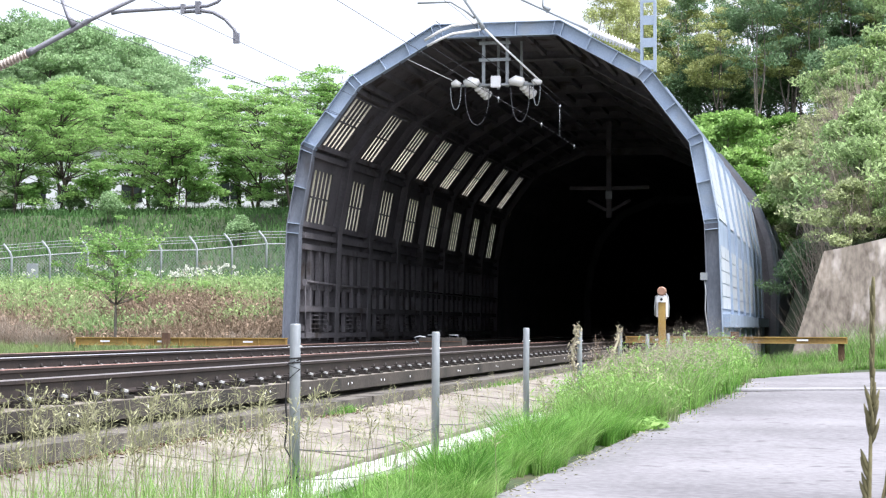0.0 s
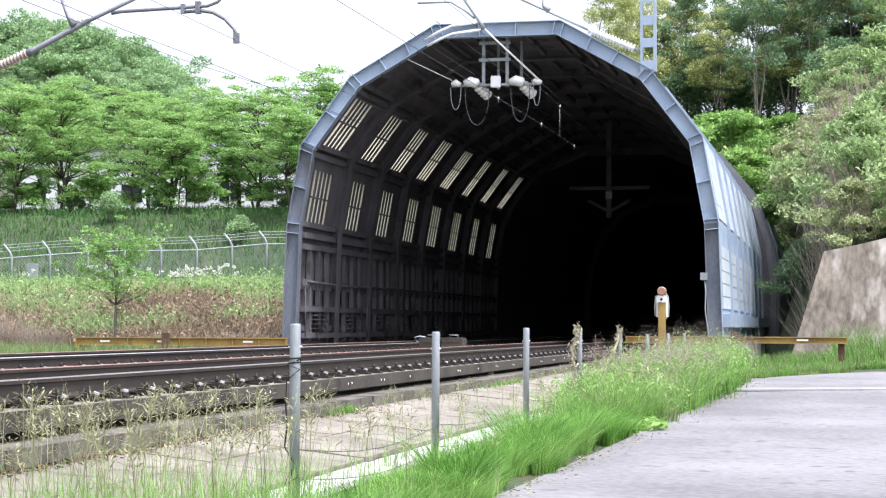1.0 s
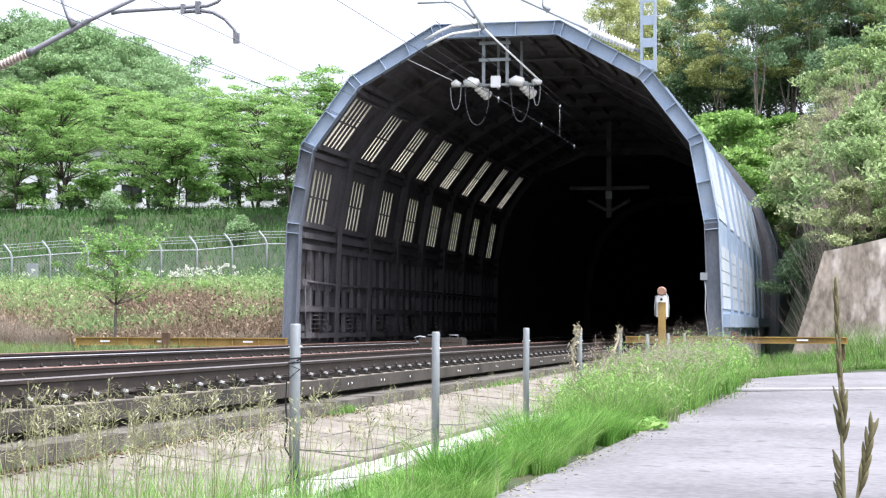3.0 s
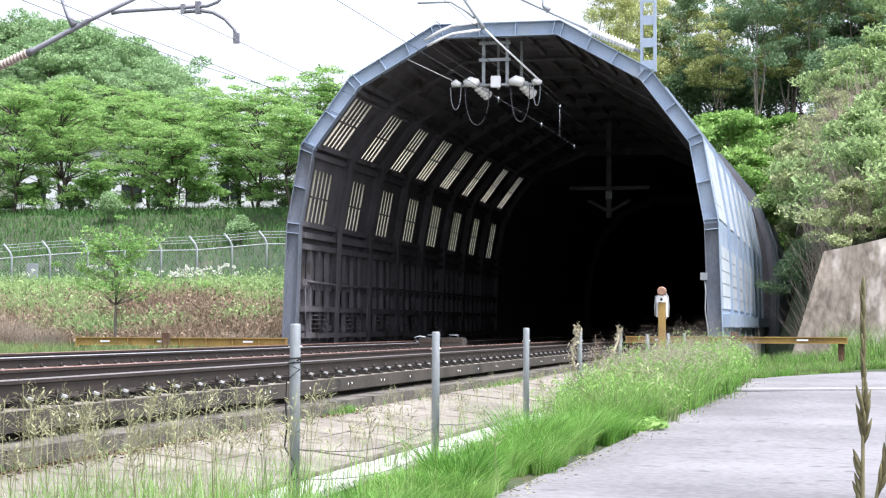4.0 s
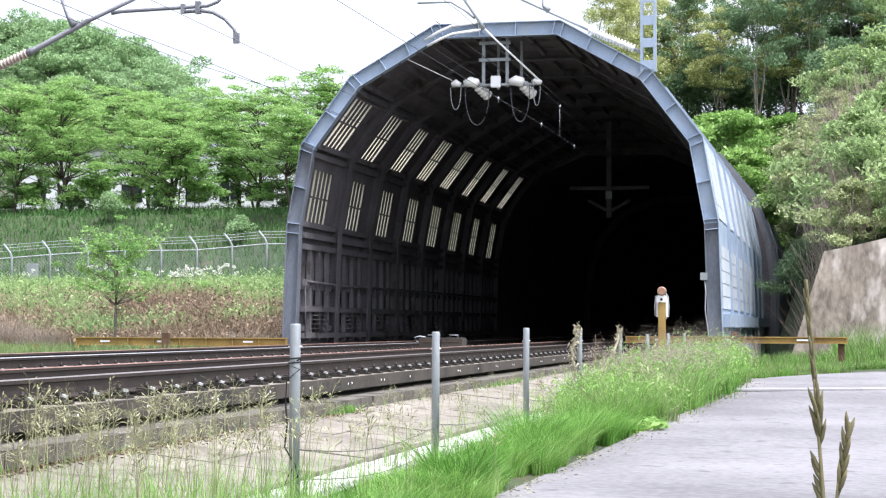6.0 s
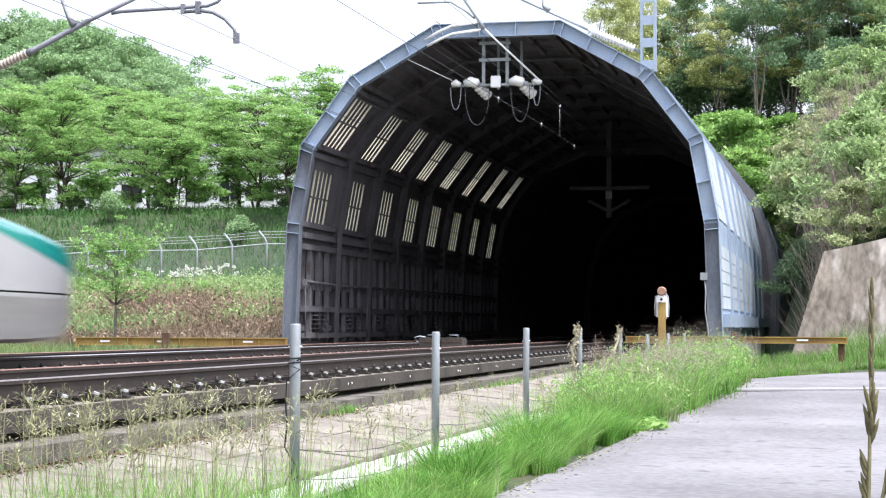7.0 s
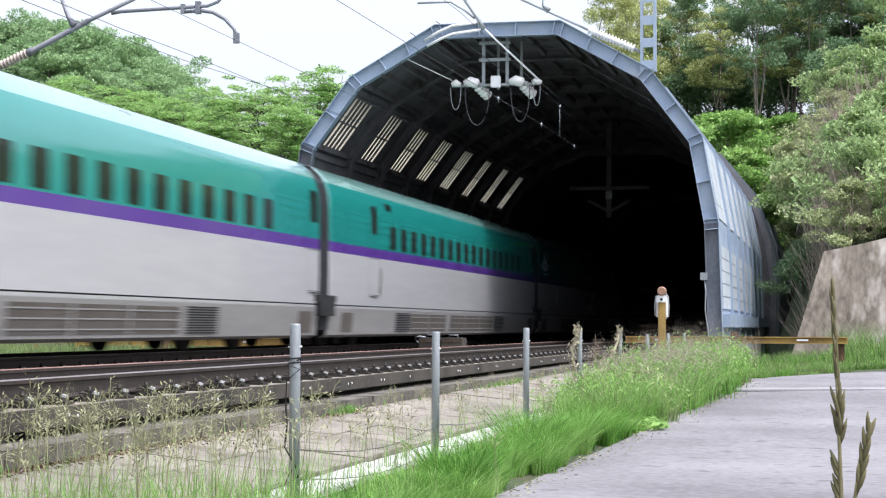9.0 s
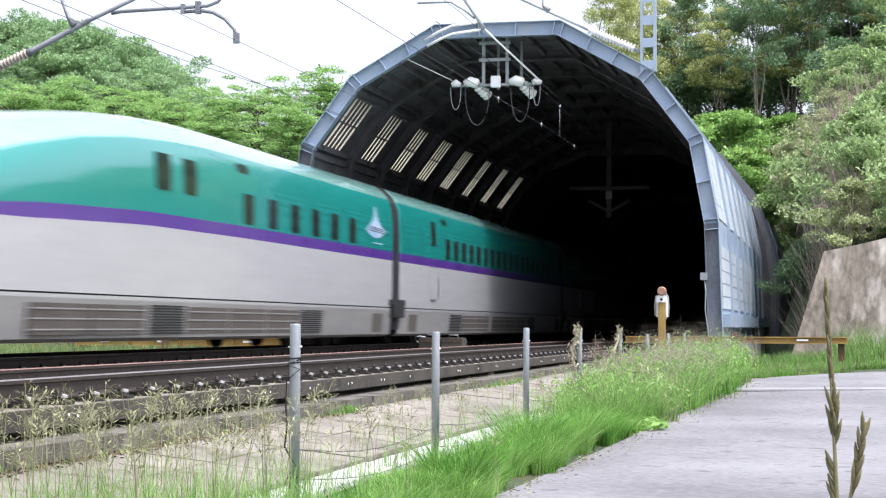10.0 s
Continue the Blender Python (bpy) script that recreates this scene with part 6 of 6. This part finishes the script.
def seed_grass(rng, n, sx, sy, tall, w=0.0035, foliage=4):
    """A tuft of seeding stems: thin stalks, drooping panicles and a few leaves, rooted round the origin."""
    x, y = rng.normal(0, sx, n), rng.normal(0, sy, n)
    c = np.stack([x, y, 0 * x], 1)
    h = tall * rng.uniform(0.65, 1.15, n)
    dirn = rng.uniform(0, 2 * math.pi, n)
    bend = np.stack([np.cos(dirn), np.sin(dirn), 0 * dirn], 1) * (h * rng.uniform(0.04, 0.28, n))[:, None]
    face = np.stack([-np.sin(dirn), np.cos(dirn), 0 * dirn], 1)
    face[:, 0] = np.abs(face[:, 0]) + 0.4
    face = unit(face)
    st, pv = [], c
    at = lambda f: c + np.stack([0 * h, 0 * h, h * f], 1) + bend * (f ** 2)
    fs = [0, 0.35, 0.6, 0.8, 0.93, 1.0]
    for a, b in zip(fs, fs[1:]):
        p, q = at(a), at(b)
        st.append(np.stack([p - face * w / 2, p + face * w / 2, q + face * w * 0.4, q - face * w * 0.4], 1))
    pan = []
    for k in range(20):
        f = rng.uniform(0.78, 1.0, n)
        fc = f[:, None]
        p = c + np.stack([0 * h, 0 * h, h * f], 1) + bend * fc ** 2
        side = unit(rng.normal(size=(n, 3)) * np.array([1, 1, 0.3]) + np.array([0, 0, 0.7]) + 2 * bend)
        L = (0.075 * (1.35 - f) / 0.4 * rng.uniform(0.5, 1.3, n))[:, None]
        e = p + side * L
        wd = face * 0.0056
        s0 = p + side * L * 0.45
        tip = e + np.array([0, 0, -0.006])
        pan.append(np.stack([s0, (s0 + tip) / 2 + wd, tip, (s0 + tip) / 2 - wd], 1))
        pan.append(np.stack([p - face * 0.0006, p + face * 0.0006, s0 + face * 0.0006, s0 - face * 0.0006], 1))
    lv = []
    for k in range(foliage):
        lv.append(blades(c + rng.normal(size=c.shape) * np.array([0.03, 0.03, 0]), h * rng.uniform(0.3, 0.75, n), 0.0065 + 0 * h, rng, 0.5, 3))
    return quads("stems", np.concatenate(st), M["straw"]), quads("panicles", np.concatenate(pan), M["seed"]), quads("leaves", np.concatenate(lv), M["leaf_d"])


SWAY = []


def seed_tufts():
    rng = np.random.default_rng(15)
    kinds = [seed_grass(rng, 22, 0.36, 0.3, 0.76, 0.0045, 8) for k in range(3)] + [seed_grass(rng, 14, 0.34, 0.5, 0.55, 0.0045, 5) for k in range(2)]
    places = [(-4.0, 8.35, 0), (-4.05, 8.95, 1), (-4.3, 9.3, 2), (-3.75, 9.1, 1), (-4.15, 9.8, 0), (-3.7, 9.7, 2), (-3.85, 10.3, 1), (-3.55, 10.4, 0), (-3.75, 11.0, 2), (-4.3, 10.4, 3), (-4.2, 11.1, 4),
              (-3.7, 11.8, 3), (-3.9, 12.6, 4), (-3.6, 13.3, 3), (-3.8, 14.2, 4), (-3.7, 15.2, 3), (-3.85, 16.4, 4), (-3.6, 17.4, 3), (-3.8, 18.6, 4), (-3.7, 19.8, 3), (-3.8, 21.2, 4), (-3.75, 22.6, 3), (-3.9, 24, 4), (-3.9, 25.5, 3), (-4.0, 27, 4), (-4.0, 28.6, 3)]
    for k, (x, y, kd) in enumerate(places):
        t = thing("seeding_grass", "tall thin seeding grass swaying along the wire fence", "grass tuft", "seeding grass tufts")
        for nm, me in zip(("stems", "panicles", "leaves"), kinds[kd]):
            part(nm, me, None, t)
        gz = float(height(-3.6, y)) if x > -3.66 else -0.78
        turn = rng.uniform(0, 360)
        t.matrix_basis = pose(x, y, gz, 0, 0, turn)
        if k < 11:
            SWAY.append((t, x, y, gz, turn, rng.uniform(0, 6.28)))


seed_tufts()


def plume_weeds():
    """Tall mixed weeds with reddish plumes where the verge meets the portal."""
    rng = np.random.default_rng(16)
    v, g, pl = [], [], []
    for k in range(230):
        y = rng.uniform(23, 42)
        x = rng.uniform(-3.6, min(float(np.interp(y, EDGE_Y, EDGE_X)) - 0.3, -1.95))
        n = 26
        px, py = rng.normal(x, 0.2, n), rng.normal(y, 0.25, n)
        hh = np.interp(y, [23, 29, 36, 42], [0.5, 0.85, 0.95, 0.85]) * rng.uniform(0.7, 1.15)
        h = hh * rng.uniform(0.6, 1.1, n)
        c = with_ground(px, py)
        v.append(blades(c, h, 0.014 + 0 * h, rng, 0.5, 3))
        q = c + np.stack([0 * h, 0 * h, h * rng.uniform(0.2, 0.95, n)], 1)
        g.append(leaf_quads(np.repeat(q, 5, 0) + rng.normal(size=(n * 5, 3)) * 0.07, 0.09, rng, 0.4, 0.2))
        if y > 27:
            m = 3
            for j in range(m):
                t0 = c[j] + np.array([0, 0, h[j] * 1.1])
                p = t0 + rng.normal(size=(22, 3)) * np.array([0.05, 0.05, 0.1])
                pl.append(leaf_quads(p, 0.022, rng, 0.2, 0.3))
                pl.append(blades(c[j:j + 1], np.array([h[j] * 1.15]), np.array([0.005]), rng, 0.1, 3))
    w = thing("plume_weeds", "tall green weeds with pale reddish plumes by the portal", "weeds", kind="stuff")
    part("stems", quads("stems", np.concatenate(v), M["grass"]), None, w)
    part("leaves", quads("leaves", np.concatenate(g), M["leaf_d"]), None, w)
    part("plumes", quads("plumes", np.concatenate(pl), M["plume"]), None, w, "thin reddish-brown plumes")


plume_weeds()


def dry_vine(y, pts, label):
    bm = bmesh.new()
    rng = np.random.default_rng(int(y))
    tube(bm, pts, [0.022] * (len(pts) - 1) + [0.01], 6)
    ob = solid("dry_vine", bm, M["straw_pale"], label, "vine", "dry vines on the posts")
    c = np.concatenate([np.array(p) + rng.normal(size=(60, 3)) * np.array([0.03, 0.03, 0.06]) for p in pts])
    part("dry_leaves", quads("dry_leaves", leaf_quads(c, 0.06, rng, 0.2, 0.35), M["straw_pale"]), None, ob)


dry_vine(25, [(-3.66, 25.3, -0.25), (-3.7, 25.3, -0.05), (-3.69, 25.28, 0.1), (-3.64, 25.3, 0.28), (-3.62, 25.3, 0.36)], "straw-coloured dry vine wound on a grey post")
dry_vine(30, [(-4.0, 29.4, -0.55), (-3.85, 29.8, -0.3), (-3.7, 30.1, -0.05), (-3.62, 30.2, 0.2), (-3.6, 30.25, 0.36)], "straw-coloured dry stem leaning on a grey post")


def kerb_litter():
    rng = np.random.default_rng(41)
    n = 7000
    y = rng.uniform(8, 46, n)
    x = -5.6 + np.abs(rng.normal(0, 0.09, n))
    c = np.stack([x, y, -0.575 - 0.1 * (x + 5.6) + 0 * y], 1)
    tagged(new("kerb_litter", quads("kerb_litter", leaf_quads(c, 0.05, rng, 0.85, 0.4), M["rust"])), "dark dead leaves along the foot of the kerb", "litter", kind="stuff")
    n = 500
    y = np.concatenate([rng.normal(19.6, 0.25, 160), rng.normal(30, 1.5, 200), rng.uniform(10, 45, 140)])
    c = np.stack([-5.56 + np.abs(rng.normal(0, 0.06, n)), y, -0.58 + 0 * y], 1)
    h = rng.uniform(0.04, 0.16, n)
    tagged(new("kerb_weeds", quads("kerb_weeds", blades(c, h, 0.012 + 0 * h, rng, 0.8, 2), M["grass"])), "small green weeds rooted along the kerb", "weeds", kind="stuff")


kerb_litter()


def portal_twigs():
    """Withered twiggy weeds that stand before the portal."""
    ms = tree_meshes(120, 1.35, 0.3, 0.25, 54, 1, 0.03, M["dry"], M["plume"], 0.2, 0.9, 0.009, 0.1, 4)
    t = tree("withered_weed", ms, "withered brown twiggy weed before the dark portal", "withered weeds by the portal", "weed")
    for k, (x, y) in enumerate([(-4.9, 41), (-4.3, 41.6), (-3.6, 42), (-3.3, 41.2), (-3.0, 42.3), (-5.3, 40), (-3.8, 43), (-2.8, 43), (-5.0, 38.5)]):
        m = pose(x, y, -0.72, 0, 0, 50 * k) @ Matrix.Diagonal((1, 1, RNG.uniform(0.8, 1.1), 1))
        if k:
            copy_thing(t, m)
        else:
            t.matrix_basis = m


portal_twigs()


def dry_mound():
    rng = np.random.default_rng(44)
    v = []
    for cx, cy, r, hh in ((-25.6, 51.5, 0.9, 1.25), (-24.4, 51.2, 0.8, 0.95), (-26.6, 52, 0.8, 1.4), (-20.2, 51.3, 1.2, 0.6), (-17.8, 51.4, 1.0, 0.7)):
        n = 900
        dr = rng.uniform(0, 2 * math.pi, n)
        rr = r * np.sqrt(rng.random(n))
        h = hh * rng.uniform(0.5, 1.1, n) * (1.15 - rr / r * 0.6)
        v.append(blades(with_ground(cx + rr * np.cos(dr), cy + rr * np.sin(dr)), h, 0.016 + 0 * h, rng, 0.75, 3, dr + rng.normal(0, 0.6, n)))
    tagged(new("dry_grass_heap", quads("dry_grass_heap", np.concatenate(v), M["plume"])), "heaped pale dry grass at the foot of the bank", "dry grass", kind="stuff")


dry_mound()


def marker_stakes():
    for k, x in enumerate((-21.55, -20.35, -18.4)):
        s = thing("marker_stake", "short black and yellow striped stake by the track", "marker stake", "marker stakes", at=(x, 45.0, -0.36))
        for j in range(3):
            bm = bmesh.new()
            box(bm, -0.045, 0.045, -0.045, 0.045, j * 0.08, (j + 1) * 0.08)
            part("stripe", bm, M["black"] if j % 2 else M["yellow"], s)


marker_stakes()


def notice_box():
    b = thing("grey_cabinet", "small grey cabinet standing behind the mesh fence", "cabinet", at=(-37.2, 77.2, float(height(-37.2, 77.2))))
    bm = bmesh.new()
    box(bm, -0.24, 0.24, -0.15, 0.15, 0.4, 1.1)
    bmesh.ops.bevel(bm, geom=bm.edges[:], offset=0.02, segments=2, affect="EDGES")
    part("case", bm, M["galv"], b)
    bm = bmesh.new()
    box(bm, -0.05, 0.05, -0.05, 0.05, -0.1, 0.4)
    part("stand", bm, M["galv"], b)


notice_box()


# ---- near stalk swaying before the camera ----
def near_stalk():
    s = thing("grass_stalk", "single green seeding grass stalk close by", "grass stalk", at=(0.026, 1.6, -1.05))
    bm = bmesh.new()
    tube(bm, [(0, 0, 0), (0.004, 0, 0.4), (0, 0, 0.92)], [0.004, 0.0035, 0.003], 8)
    part("stem", bm, M["stalk"], s)
    rng = np.random.default_rng(5)
    head = bmesh.new()
    tube(head, [(0, 0, 0), (0.002, 0, 0.15), (-0.002, 0, 0.36), (0.001, 0, 0.6)], [0.003, 0.0028, 0.002, 0.001], 8)

    def grain(p, d, L, w):
        p, d = Vector(p), Vector(d).normalized()
        tube(head, [p, p + d * L * 0.3, p + d * L * 0.7, p + d * L], [0.0008, w * 0.95, w * 0.8, 0.0005], 6)
    for k in range(20):
        z = 0.5 + 0.085 * k / 20
        a = k * 2.4
        grain((0, 0, z), (0.12 * math.cos(a), 0.12 * math.sin(a), 1), 0.02, 0.0017)
    for k in range(12):
        a = k * 2.4
        grain((0, 0, 0.452 + 0.0032 * k), (0.3 * math.cos(a), 0.3 * math.sin(a), 1), 0.024, 0.0024)
    for k in range(7):
        grain((-0.002, 0, 0.385 + 0.007 * k), (-0.25 + 0.2 * math.sin(k * 2), 0.2, 1), 0.022, 0.0024)
    tube(head, [(0, 0, 0.37), (0.009, 0, 0.4), (0.015, 0, 0.43)], 0.0016, 6)
    for k in range(13):
        grain((0.011 + 0.0011 * k, 0, 0.405 + 0.0045 * k), (0.22 + 0.25 * math.sin(k * 1.9), 0.25 * math.cos(k * 2.3), 1), 0.022, 0.0025)
    for k in range(10):
        a = k * 2.4
        grain((0, 0, 0.2 + 0.014 * k), (0.35 * math.cos(a), 0.35 * math.sin(a), 1), 0.03, 0.0024)
    part_ = part("seed_head", head, M["stalk_head"], s, "green and tan seed head")
    part_.location = (0, 0, 0.92)
    return part_


STALK = near_stalk()


# ---- what moves ----
def motions():
    # the train runs through at about 290 km/h
    walk(TRAIN, [(t, pose(FAR, 20.45 + 80.74 * (t - 7.3), 0)) for t in range(0, 11)])
    # the near stalk sways in the wind: seconds and lean in degrees
    lean = [(0, 0.9), (0.2, 3.7), (0.5, 4.3), (0.8, 5.2), (1.0, 4.3), (1.2, -0.3), (1.5, -2.5), (1.7, -0.4), (2.0, 1.5), (2.2, 0.5), (2.5, -1.7), (2.7, -2.5), (3.8, -1.8), (4.0, 0.0), (4.2, -1.0), (4.5, 3.7), (4.7, 4.6), (5.0, -0.4), (5.2, 1.2), (5.5, -2.1), (5.7, -5.7), (6.8, -0.3), (7.0, 0.8), (7.1, -1.8), (7.2, -5.0), (7.3, -7.7), (7.5, -5.5), (7.6, -2.8), (7.9, -4.0), (8.0, -6.2), (8.2, -7.4), (8.5, -4.4), (8.7, -4.7), (9.0, -2.8), (9.3, -5.0), (9.7, -5.9), (10.0, -3.4)]
    walk(STALK, [(t, pose(0, 0, 0.92, 0, 0.92 * a, 0)) for t, a in lean])
    # tufts by the fence stir a little
    for tuft, x, y, z, turn, ph in SWAY:
        rows = []
        for k in range(21):
            t = k * 0.5
            a = 1.1 * math.sin(1.9 * t + ph) + 0.5 * math.sin(4.3 * t + 2 * ph) - 0.8
            rows.append((t, Matrix.Translation((x, y, z)) @ pose(0, 0, 0, 0, a, 0) @ pose(0, 0, 0, 0, 0, turn)))
        walk(tuft, rows)


motions()
